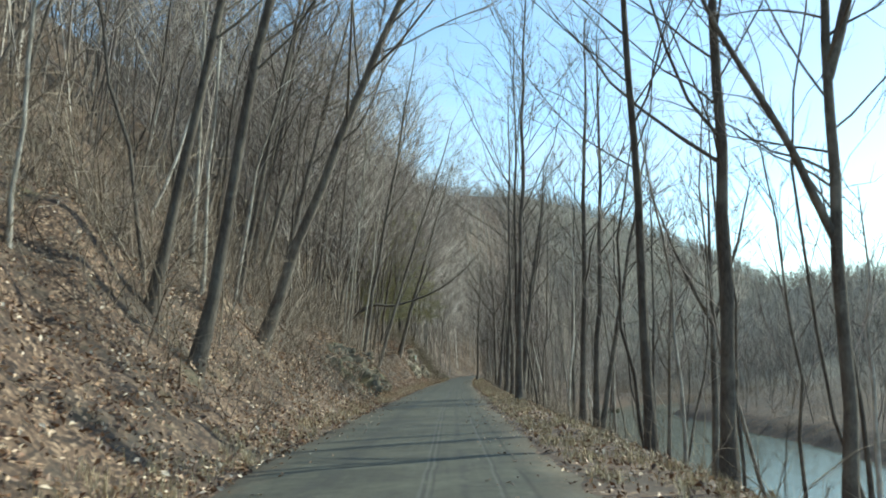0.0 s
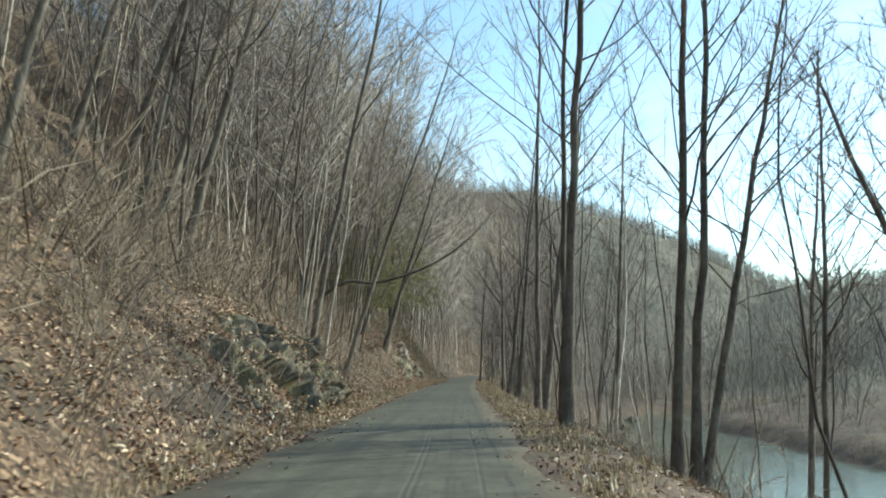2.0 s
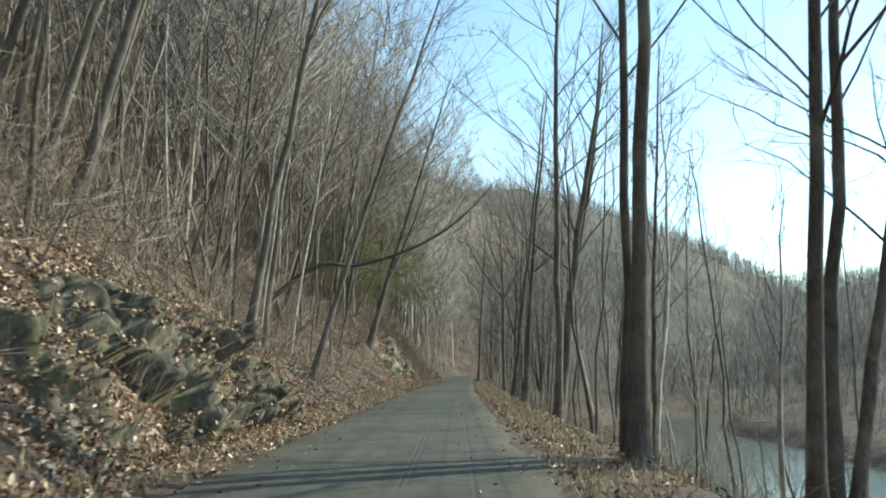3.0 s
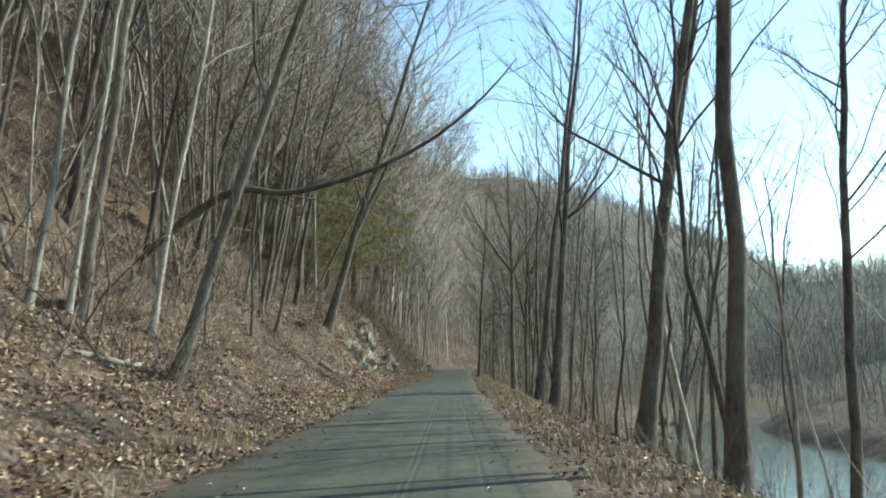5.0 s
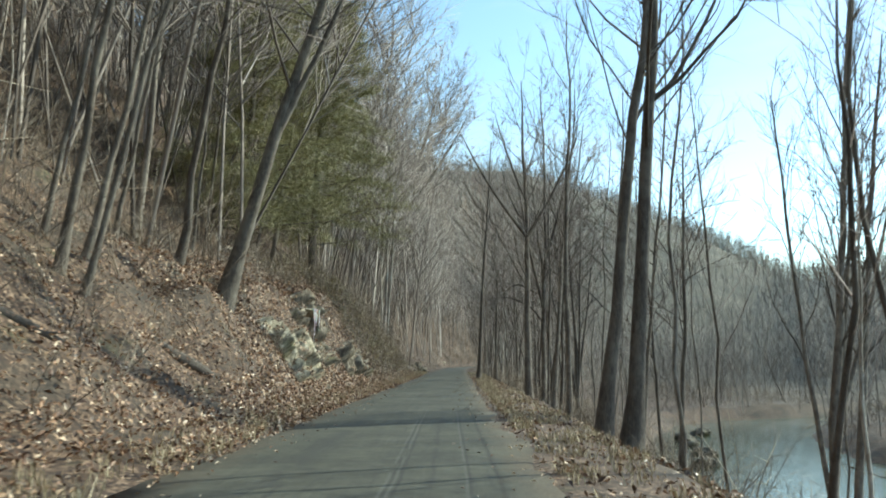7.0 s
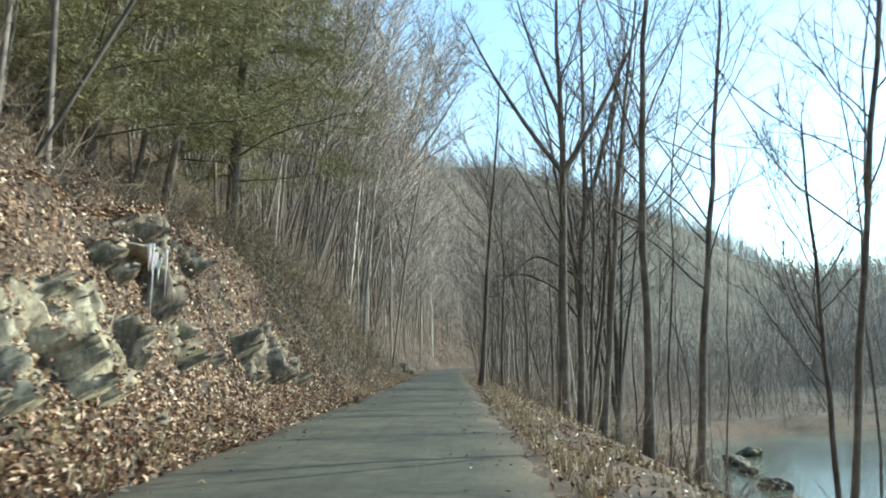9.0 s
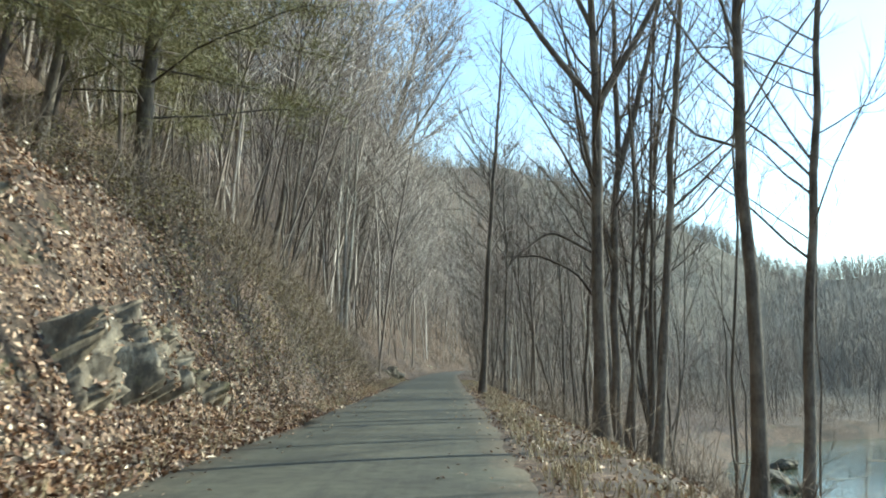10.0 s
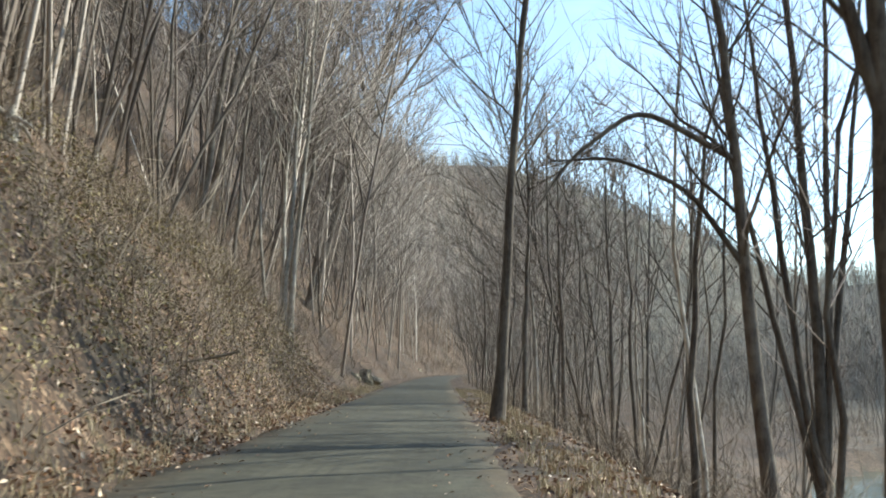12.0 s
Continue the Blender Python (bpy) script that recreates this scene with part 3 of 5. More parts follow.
tree(-7.93, 42.47, 12.0, 0.073, (0.70, 0.0), BARK_DARK, "dark-barked bare hardwood leaning over the lane from the bank", seed=113, reach=0.4, count=24, bias=0.45, spread=0.8, first=0.28)
tree(-9.17, 76.07, 15.0, 0.128, (4.20, 0.0), BARK_DARK, "dark-barked bare hardwood leaning over the lane from the bank", seed=115, reach=0.4, count=24, bias=0.45, spread=0.8, first=0.28)
tree(-11.22, 47.59, 17.0, 0.132, (3.84, 0.0), BARK_DARK, "dark-barked bare hardwood leaning over the lane from the bank", seed=116, reach=0.4, count=24, bias=0.45, spread=0.8, first=0.28)
tree(-21.24, 76.77, 16.0, 0.152, (4.26, 0.0), BARK_GREY, "grey-barked bare hardwood leaning from the leafy bank", seed=117, reach=0.4, count=24, bias=0.45, spread=0.8, first=0.28)
tree(-13.68, 47.79, 18.0, 0.133, (4.92, 0.0), BARK_DARK, "dark-barked bare hardwood leaning over the lane from the bank", seed=118, reach=0.4, count=24, bias=0.45, spread=0.8, first=0.28)
tree(-5.37, 62.10, 19.0, 0.130, (6.20, 0.0), BARK_GREY, "grey-barked bare hardwood leaning from the leafy bank", seed=120, reach=0.4, count=24, bias=0.45, spread=0.8, first=0.28)
tree(-7.66, 60.24, 17.0, 0.072, (2.30, 0.0), BARK_PALE, "pale slender birch-like tree on the leafy bank", seed=121)
tree(-7.47, 61.70, 17.0, 0.055, (2.10, 0.0), BARK_PALE, "pale slender birch-like tree on the leafy bank", seed=122)
tree(-6.68, 64.60, 16.0, 0.078, (2.20, 0.0), BARK_PALE, "pale slender birch-like tree on the leafy bank", seed=123)
tree(-8.97, 62.77, 12.0, 0.037, (0.27, 0.0), BARK_PALE, "pale slender birch-like tree on the leafy bank", seed=124)
tree(-4.85, 83.30, 19.0, 0.190, (5.90, 0.0), BARK_GREY, "grey-barked bare hardwood leaning from the leafy bank", seed=125, forks=((0.23, (3.0, 0, 7.5), 0.1),), reach=0.4, count=24, bias=0.45, spread=0.8, first=0.28)
tree(-5.82, 71.96, 15.0, 0.040, (0.09, 0.0), BARK_DARK, "dark-barked bare hardwood leaning over the lane from the bank", seed=126, reach=0.4, count=24, bias=0.45, spread=0.8, first=0.28)
tree(-8.90, 96.41, 11.0, 0.071, (0.99, 0.0), BARK_GREY, "grey-barked bare hardwood leaning from the leafy bank", seed=127, reach=0.4, count=24, bias=0.45, spread=0.8, first=0.28)
tree(-7.00, 79.50, 15.0, 0.085, (3.30, 0.0), BARK_GREY, "grey-barked bare hardwood leaning from the leafy bank", seed=128, reach=0.4, count=24, bias=0.45, spread=0.8, first=0.28)
tree(-7.71, 78.99, 15.0, 0.062, (2.70, 0.0), BARK_GREY, "grey-barked bare hardwood leaning from the leafy bank", seed=129, reach=0.4, count=24, bias=0.45, spread=0.8, first=0.28)
tree(-8.43, 74.59, 15.0, 0.050, (4.13, 0.0), BARK_GREY, "grey-barked bare hardwood leaning from the leafy bank", seed=130, reach=0.4, count=24, bias=0.45, spread=0.8, first=0.28)
tree(-6.12, 77.37, 16.0, 0.066, (3.80, 0.0), BARK_GREY, "grey-barked bare hardwood leaning from the leafy bank", seed=131, reach=0.4, count=24, bias=0.45, spread=0.8, first=0.28)
tree(-9.03, 95.01, 13.0, 0.068, (1.38, 0.0), BARK_GREY, "grey-barked bare hardwood leaning from the leafy bank", seed=132, reach=0.4, count=24, bias=0.45, spread=0.8, first=0.28)
tree(-7.44, 82.40, 14.0, 0.060, (2.35, 0.0), BARK_GREY, "grey-barked bare hardwood leaning from the leafy bank", seed=133, reach=0.4, count=24, bias=0.45, spread=0.8, first=0.28)
tree(-3.51, 140.50, 17.0, 0.138, (0.89, 0.0), BARK_PALE, "pale slender birch-like tree on the leafy bank", seed=134)
tree(-4.14, 142.00, 16.0, 0.124, (0.13, 0.0), BARK_PALE, "pale slender birch-like tree on the leafy bank", seed=135)
tree(-5.66, 238.87, 17.0, 0.246, (0.35, 0.0), BARK_GREY, "grey-barked bare hardwood leaning from the leafy bank", seed=136)
tree(-3.81, 140.50, 17.0, 0.135, (0.77, 0.0), BARK_PALE, "pale slender birch-like tree on the leafy bank", seed=137)
tree(-6.44, 170.56, 17.0, 0.246, (2.49, 0.0), BARK_GREY, "grey-barked bare hardwood leaning from the leafy bank", seed=138)
tree(-5.46, 137.53, 14.0, 0.086, (0.51, 0.0), BARK_GREY, "grey-barked bare hardwood leaning from the leafy bank", seed=139)
tree(5.85, 18.50, 20.0, 0.172, (1.22, 0.0), BARK_DARK, "tall dark bare hardwood on the riverside bank", seed=140, first=0.33, count=24, twigs=6, spread=0.78, reach=0.36)
tree(4.49, 19.40, 19.0, 0.117, (-0.04, 0.0), BARK_DARK, "tall dark bare hardwood on the riverside bank", seed=141, first=0.33, count=24, twigs=6, spread=0.78, reach=0.36)
tree(7.26, 16.00, 18.0, 0.149, (0.74, 0.0), BARK_GREY, "grey bare hardwood on the slope above the river", seed=142, forks=((0.5, (2.2, 0, 8), 0.12),), boughs=((0.32, 0.1, (-0.8, 0, 2.1), (-2.0, 0, 4.4), (-2.8, 0, 6.5)),), first=0.33, count=26, twigs=6, spread=0.85)
tree(3.14, 38.80, 21.0, 0.131, (1.28, 0.0), BARK_DARK, "tall dark bare hardwood on the riverside bank", seed=143, first=0.33, count=24, twigs=6, spread=0.78, reach=0.36)
tree(3.15, 39.50, 18.0, 0.088, (0.51, 0.0), BARK_DARK, "tall dark bare hardwood on the riverside bank", seed=144, first=0.33, count=24, twigs=6, spread=0.78, reach=0.36)
tree(6.12, 39.80, 20.0, 0.154, (1.08, 0.0), BARK_DARK, "tall dark bare hardwood on the riverside bank", seed=146, first=0.33, count=24, twigs=6, spread=0.78, reach=0.36)
tree(7.03, 41.00, 15.0, 0.139, (3.30, 0.0), BARK_GREY, "grey bare hardwood on the slope above the river", seed=147, first=0.33, count=26, twigs=6, spread=0.85)
tree(6.93, 41.00, 20.0, 0.148, (1.05, 0.0), BARK_DARK, "tall dark bare hardwood on the riverside bank", seed=148, first=0.33, count=24, twigs=6, spread=0.78, reach=0.36)
tree(10.67, 43.00, 12.0, 0.116, (1.06, 0.0), BARK_GREY, "grey bare hardwood on the slope above the river", seed=152, first=0.33, count=26, twigs=6, spread=0.85)
tree(11.50, 38.00, 15.0, 0.180, (0.60, 0.0), BARK_GREY, "grey bare hardwood on the slope above the river", seed=153, forks=((0.5, (-2.4, 0, 6.2), 0.1), (0.5, (2.2, 0, 6.6), 0.1)), first=0.33, count=26, twigs=6, spread=0.85)
tree(8.64, 37.00, 12.0, 0.078, (0.57, 0.0), BARK_DARK, "tall dark bare hardwood on the riverside bank", seed=154, first=0.33, count=24, twigs=6, spread=0.78, reach=0.36)
tree(5.37, 65.00, 19.0, 0.234, (2.71, 0.0), BARK_DARK, "tall dark bare hardwood on the riverside bank", seed=155, forks=((0.38, (1.7, 0.2, 10), 0.15),), first=0.33, count=24, twigs=6, spread=0.78, reach=0.36)
tree(4.00, 54.10, 20.0, 0.123, (0.50, 0.0), BARK_DARK, "tall dark bare hardwood on the riverside bank", seed=156, first=0.33, count=24, twigs=6, spread=0.78, reach=0.36)
tree(8.71, 61.20, 18.0, 0.125, (1.03, 0.0), BARK_GREY, "grey bare hardwood on the slope above the river", seed=157, first=0.33, count=26, twigs=6, spread=0.85)
tree(4.61, 80.40, 20.0, 0.161, (2.45, 0.0), BARK_DARK, "tall dark bare hardwood on the riverside bank", seed=159, first=0.33, count=24, twigs=6, spread=0.78, reach=0.36)
tree(5.31, 80.80, 21.0, 0.197, (2.00, 0.0), BARK_DARK, "tall dark bare hardwood on the riverside bank", seed=160, boughs=((0.4, 0.08, (0.6, 0, 0.5), (1.6, 0, 2.3), (2.6, 0.3, 4.6)),), first=0.33, count=24, twigs=6, spread=0.78, reach=0.36)
tree(7.89, 85.70, 10.0, 0.075, (0.50, 0.0), BARK_GREY, "grey bare hardwood on the slope above the river", seed=161, first=0.33, count=26, twigs=6, spread=0.85)
tree(11.73, 85.00, 17.0, 0.159, (1.68, 0.0), BARK_GREY, "grey bare hardwood on the slope above the river", seed=162, forks=((0.12, (1.6, 0.3, 13), 0.09), (0.1, (-0.9, 0.5, 12), 0.08), (0.2, (2.8, 0, 10), 0.07)), spread=0.4, first=0.33, count=26, twigs=6)
tree(12.90, 86.00, 16.0, 0.138, (1.91, 0.0), BARK_GREY, "grey bare hardwood on the slope above the river", seed=163, first=0.33, count=26, twigs=6, spread=0.85)
tree(10.16, 96.00, 10.0, 0.077, (-0.50, 0.0), BARK_DARK, "tall dark bare hardwood on the riverside bank", seed=167, first=0.33, count=24, twigs=6, spread=0.78, reach=0.36)
tree(4.12, 124.00, 18.0, 0.141, (1.14, 0.0), BARK_DARK, "tall dark bare hardwood on the riverside bank", seed=268, first=0.32, count=30, reach=0.28, spread=0.62)
tree(5.98, 107.30, 18.0, 0.197, (-0.19, 0.0), BARK_DARK, "tall dark bare hardwood on the riverside bank", seed=169, forks=((0.5, (-3.6, 0.5, 6.0), 0.1), (0.5, (3.0, -0.5, 6.0), 0.11), (0.62, (-1.6, 0.6, 5.0), 0.08)), count=24, twigs=6, first=0.33)
tree(6.93, 99.80, 19.0, 0.131, (0.30, 0.0), BARK_GREY, "grey bare hardwood on the slope above the river", seed=170, first=0.33, count=26, twigs=6, spread=0.85)
tree(9.57, 104.00, 18.0, 0.139, (1.23, 0.0), BARK_GREY, "grey bare hardwood on the slope above the river", seed=171, first=0.33, count=26, twigs=6, spread=0.85)
tree(8.27, 92.00, 17.0, 0.073, (1.55, 0.0), BARK_GREY, "grey bare hardwood on the slope above the river", seed=172, first=0.33, count=26, twigs=6, spread=0.85)
tree(7.37, 110.00, 15.0, 0.074, (0.42, 0.0), BARK_DARK, "tall dark bare hardwood on the riverside bank", seed=173, first=0.33, count=24, twigs=6, spread=0.78, reach=0.36)
tree(8.43, 112.00, 16.0, 0.093, (0.67, 0.0), BARK_DARK, "tall dark bare hardwood on the riverside bank", seed=174, first=0.33, count=24, twigs=6, spread=0.78, reach=0.36)
tree(7.45, 112.00, 20.0, 0.154, (0.01, 0.0), BARK_DARK, "tall dark bare hardwood on the riverside bank", seed=175, forks=((0.45, (2.2, 0.3, 9), 0.12), (0.3, (-1.6, 0.4, 9), 0.1)), first=0.33, count=24, twigs=6, spread=0.78, reach=0.36)
tree(7.70, 112.50, 18.0, 0.098, (2.54, 0.0), BARK_DARK, "tall dark bare hardwood on the riverside bank", seed=176, first=0.33, count=24, twigs=6, spread=0.78, reach=0.36)
tree(7.19, 106.90, 18.0, 0.126, (1.58, 0.0), BARK_GREY, "grey bare hardwood on the slope above the river", seed=177, first=0.33, count=26, twigs=6, spread=0.85)
tree(9.15, 119.50, 17.0, 0.166, (-1.47, 0.0), BARK_DARK, "tall dark bare hardwood on the riverside bank", seed=178, curve=0.1, boughs=((0.46, 0.075, (-2.0, 0, 1.1), (-3.5, -0.2, -0.1), (-4.2, -0.3, -1.2)), (0.33, 0.07, (-1.1, 0, 1.6), (-2.6, 0.2, 2.3), (-4.0, 0.3, 2.2))), first=0.33, count=24, twigs=6, spread=0.78, reach=0.36)
tree(11.04, 121.00, 18.0, 0.151, (-0.49, 0.0), BARK_DARK, "tall dark bare hardwood on the riverside bank", seed=179, forks=((0.06, (-1.5, 0.2, 14), 0.1), (0.08, (-2.4, 0.4, 13), 0.09), (0.1, (0.5, -0.2, 15), 0.1), (0.14, (1.6, 0.2, 13), 0.09)), first=0.33, count=24, twigs=6, spread=0.78, reach=0.36)
tree(8.74, 140.00, 14.0, 0.113, (-0.39, 0.0), BARK_DARK, "tall dark bare hardwood on the riverside bank", seed=181, first=0.33, count=24, twigs=6, spread=0.78, reach=0.36)
tree(6.31, 135.00, 15.0, 0.101, (0.01, 0.0), BARK_GREY, "grey bare hardwood on the slope above the river", seed=182, first=0.33, count=26, twigs=6, spread=0.85)
tree(9.92, 136.00, 12.0, 0.103, (-0.30, 0.0), BARK_DARK, "tall dark bare hardwood on the riverside bank", seed=183, first=0.33, count=24, twigs=6, spread=0.78, reach=0.36)
tree(-4.90, 48.00, 19.0, 0.115, (3.60, 0.0), BARK_GREY, "mottled grey sycamore leaning from the foot of the bank", seed=290)

# the big spreading tree far up the bank, over the lane
tree(-7.00, 175.00, 35.0, 0.400, (9.50, 0.0), BARK_GREY, "great spreading bare tree high on the bank, arching over the lane", seed=301, first=0.42, spread=0.8, reach=0.4, count=34, twigs=9, sprays=5, stout=2.4, bias=0.4,
     forks=((0.42, (9, -1, 14), 0.2), (0.5, (-3, 2, 15), 0.2), (0.5, (4, 3, 16), 0.18)))
tree(-10.50, 152.00, 24.0, 0.250, (4.50, 0.0), BARK_GREY, "tall grey bare tree high on the bank", seed=302, first=0.4, reach=0.38, count=22, twigs=7, stout=2.0, bias=0.4)
tree(-6.50, 160.00, 22.0, 0.220, (3.50, 0.0), BARK_GREY, "tall grey bare tree high on the bank", seed=303, first=0.4, reach=0.38, count=22, twigs=7, stout=2.0, bias=0.4)

# a tree whose great bough sags out over the lane
tree(-9.40, 71.20, 13.0, 0.108, (2.20, 0.0), BARK_DARK, "dark bare tree with one great bough sagging over the lane", seed=311, first=0.4,
     boughs=((0.1, 0.165, (1.7, 0, 1.55), (3.1, 0, 2.3), (3.9, 0, 2.0), (4.7, 0, 1.9), (7.2, 0, 2.6), (9.3, 0, 3.6), (11.0, 0, 5.0), (12.3, 0, 6.6)),))
rng = np.random.default_rng(64)
for k in range(17):
    y = 46 + 7.6 * k + rng.uniform(-2, 2)
    u = rng.uniform(4.5, 12)
    tree(float(road_x(y)) - HALF - u, y, rng.uniform(16, 21), rng.uniform(0.09, 0.15), (rng.uniform(0.8, 3.6), rng.uniform(-2, 1)), (BARK_GREY, BARK_DARK)[k % 2],
         "bare twiggy hardwood reaching out from the hillside", seed=320 + k, first=0.35, spread=0.85, reach=0.42, count=20, twigs=6, bias=0.5, curve=0.03, stout=1.0 + k * 0.08)

# ---- young trees between the large ones ----
taken = np.array([o.location[:2] for o in bpy.data.objects if o.name.split(".")[0] == "tree"])


def sapling(seed, tall, thick, mat, first, spread):
    rng = np.random.default_rng(seed)
    root = thing("young_tree", (0, 0, 0), "slender bare young tree among the leaf litter", "tree", "young trees in the wood")
    stem = stem_line(rng, [(0, 0, -0.4), (rng.normal(0, 0.5), rng.normal(0, 0.5), tall * 0.5), (0, 0, tall)], 9, 0.035)
    rad = taper(9, thick, 0.012)
    big, small = limbs(rng, stem, rad, 13, first, spread, 0.32, 3, 2)
    v, t = tubes([(stem, rad)], 6)
    part("trunk", mesh_of("trunk", v, None, t, mat, True), root)
    v, t = spines([(p[::2], r[::2]) if len(p) == 7 else (p, r) for p, r in big] + small)
    tagged(part("crown", mesh_of("crown", v, None, t, TWIG, True), root, "crown of thin brown branches"), kind="stuff")
    return root


kinds = [sapling(400 + k, 9 + (k * 5) % 7, 0.05 + 0.012 * (k % 4), (BARK_GREY, BARK_DARK, BARK_PALE, BARK_DARK, BARK_GREY)[k % 5], 0.25 + 0.05 * (k % 5), 0.5 + 0.06 * (k % 3)) for k in range(10)]
fresh = list(kinds)
rng = np.random.default_rng(77)
spots = []
while len(spots) < 185:
    leftside = len(spots) < 95
    y = rng.uniform(9, 165) if len(spots) < 160 else rng.uniform(122, 175)
    x = float(road_x(y)) + (-(HALF + 3.6 + 20 * rng.random() ** 1.1) if leftside else HALF + (4.2 + 7 * rng.random() if y < 128 else 1.6 + 9 * rng.random()))
    near = 1.0 if leftside else 1.3
    if np.min(np.hypot(taken[:, 0] - x, taken[:, 1] - y)) < near or (spots and min(math.hypot(a - x, b - y) for a, b in spots) < near):
        continue
    if leftside and (83 < y < 122 and x > -9 or 56 < y < 84 and rng.random() < 0.65):
        continue
    spots.append((x, y))
for k, (x, y) in enumerate(spots):
    leftside = x < road_x(y)
    m = pose(x, y, float(height(x, y)), rng.normal(0, 8 if leftside else 3.5), rng.normal(5, 9) if leftside else rng.normal(1, 3.5), 0) @ pose(0, 0, 0, 0, 0, rng.uniform(0, 360)) @ Matrix.Scale(rng.uniform(0.75, 1.25), 4)
    if fresh:
        ob = fresh.pop()
        ob.matrix_basis = m
    else:
        src = kinds[k % len(kinds)]
        old = src.scale.copy()
        src.scale = (1, 1, 1)
        ob = copy_thing(src, m)
        src.scale = old


# ---- woods that no one could count ----
def wood_pattern(seed, tall, limb_count, twig_count, thick=1.0, low=0.3):
    rng = np.random.default_rng(seed)
    stem = stem_line(rng, [(0, 0, -1), (rng.normal(0, 0.6), rng.normal(0, 0.6), tall * 0.5), (rng.normal(0, 0.9), rng.normal(0, 0.9), tall)], 4, 0.08)
    lines = [(stem, taper(4, tall * 0.008 * thick, 0.03))]
    for k in range(limb_count):
        f = rng.uniform(low, 0.97)
        o, d = along(stem, f)
        a = rng.uniform(0, 6.283)
        b = bend(rng, o, d * 0.8 + 0.7 * np.array([math.cos(a), math.sin(a), 0]), tall * 0.36 * (1.2 - 0.7 * f), 2 if twig_count else 1, 0.15, 0.1)
        lines.append((b, taper(len(b), tall * 0.0032 * thick, 0.012)))
        for _ in range(twig_count):
            o2, d2 = along(b, rng.uniform(0.2, 0.95))
            lines.append((bend(rng, o2, d2 + rng.normal(0, 0.6, 3) + (0, 0, 0.3), tall * 0.13, 1, 0.1, 0), np.array([0.02, 0.006])))
    return spines(lines)


def scatter(patterns, places, seed, lean=0.0):
    """Joined copies of patterns at rows of (x, y, z, size)."""
    rng = np.random.default_rng(seed)
    vs, ts, base = [], [], 0
    for k, (x, y, z, size) in enumerate(places):
        v, t = patterns[k % len(patterns)]
        a = rng.uniform(0, 6.283)
        c, s = math.cos(a) * size, math.sin(a) * size
        w = np.stack([v[:, 0] * c - v[:, 1] * s, v[:, 0] * s + v[:, 1] * c, v[:, 2] * size], 1)
        w[:, 0] += w[:, 2] * (lean + rng.normal(0, 0.17))
        w[:, 1] += w[:, 2] * rng.normal(0, 0.13)
        vs.append(w + (x, y, z))
        ts.append(t + base)
        base += len(v)
    return np.concatenate(vs), np.concatenate(ts)


def placed(x, y, size):
    return np.stack([x, y, height(x, y) - 0.1, size], 1)


rng = np.random.default_rng(5)
pats = [wood_pattern(500 + k, 12 + k % 5, 13, 5, 0.47) for k in range(10)]
y = np.concatenate([rng.uniform(20, 112, 290), rng.uniform(100, 170, 130), -5 + 335 * rng.random(520) ** 1.2])
a = placed(road_x(y) - HALF - 8 - np.where(np.arange(940) < 420, 34, 90) * rng.random(940) ** 1.1, y, rng.uniform(0.6, 1.4, 940))
y = np.concatenate([rng.uniform(155, 330, 170), rng.uniform(250, 360, 150)])
b = placed(road_x(y) - HALF - 2.5 - 24 * rng.random(320), y, rng.uniform(0.5, 1.4, 320))
v, t = scatter(pats, np.concatenate([a, b]), 6, 0.03)
# tall old trees standing close, whose twigs veil the sky above the bank
pats = [wood_pattern(560 + k, 19 + k % 5, 26, 8, 0.5) for k in range(8)]
y = np.concatenate([rng.uniform(55, 130, 140), rng.uniform(120, 260, 90), rng.uniform(140, 245, 45)])
u = np.concatenate([5 + 20 * rng.random(230), 1.2 + 13 * rng.random(45)])
a = placed(road_x(y) - HALF - u, y, np.concatenate([rng.uniform(0.85, 1.25, 230), rng.uniform(1.1, 1.5, 45)]))
tv, tt = scatter(pats, a, 9, 0.03)
v, t = np.concatenate([v, tv]), np.concatenate([t, tt + len(v)])
tagged(new("hillside_woods", mesh_of("hillside_woods", v, None, t, WOODS)), "dense leafless brown woods on the steep hillside", "woods", kind="stuff")
y = rng.uniform(165, 330, 200)
a = placed(road_x(y) + HALF + 1.5 + 11 * rng.random(200), y, rng.uniform(0.6, 1.3, 200))
y = rng.uniform(20, 340, 850)
b = placed(road_x(y) + HALF + 33 + 62 * rng.random(850) ** 1.1, y, rng.uniform(0.35, 1.0, 850))
y = rng.uniform(135, 260, 130)
c = placed(road_x(y) + HALF + 9 + 45 * rng.random(130), y, rng.uniform(0.35, 0.9, 130))
a = np.concatenate([a, b, c])
y = rng.uniform(138, 225, 26)
tv, tt = scatter(pats, placed(road_x(y) + HALF + 2.0 + 12 * rng.random(26), y, rng.uniform(0.75, 1.1, 26)), 10)
pats = [wood_pattern(540 + k, 11 + k % 5, 14, 2, 0.6, 0.15) for k in range(8)]
v, t = scatter(pats, a[a[:, 2] > RIVER_Z + 0.4], 7)
v, t = np.concatenate([v, tv]), np.concatenate([t, tt + len(v)])
tagged(new("riverside_woods", mesh_of("riverside_woods", v, None, t, RIVER_WOODS)), "leafless grey-brown woods along the far river bank", "woods", kind="stuff")

pats = [wood_pattern(520 + k, 12 + k % 4, 16, 0, 1.5, 0.08) for k in range(8)]
turn, dist = rng.uniform(-0.14, 0.6, 16000), 240 + 640 * rng.random(16000) ** 1.3
x, y = dist * np.sin(turn), 40 + dist * np.cos(turn)
s = x - road_x(y)
keep = ((s > 80) | ((y > 325) & (np.abs(s) > 3))) & (height(x, y) > -4.5)
x, y = x[keep][:3900], y[keep][:3900]
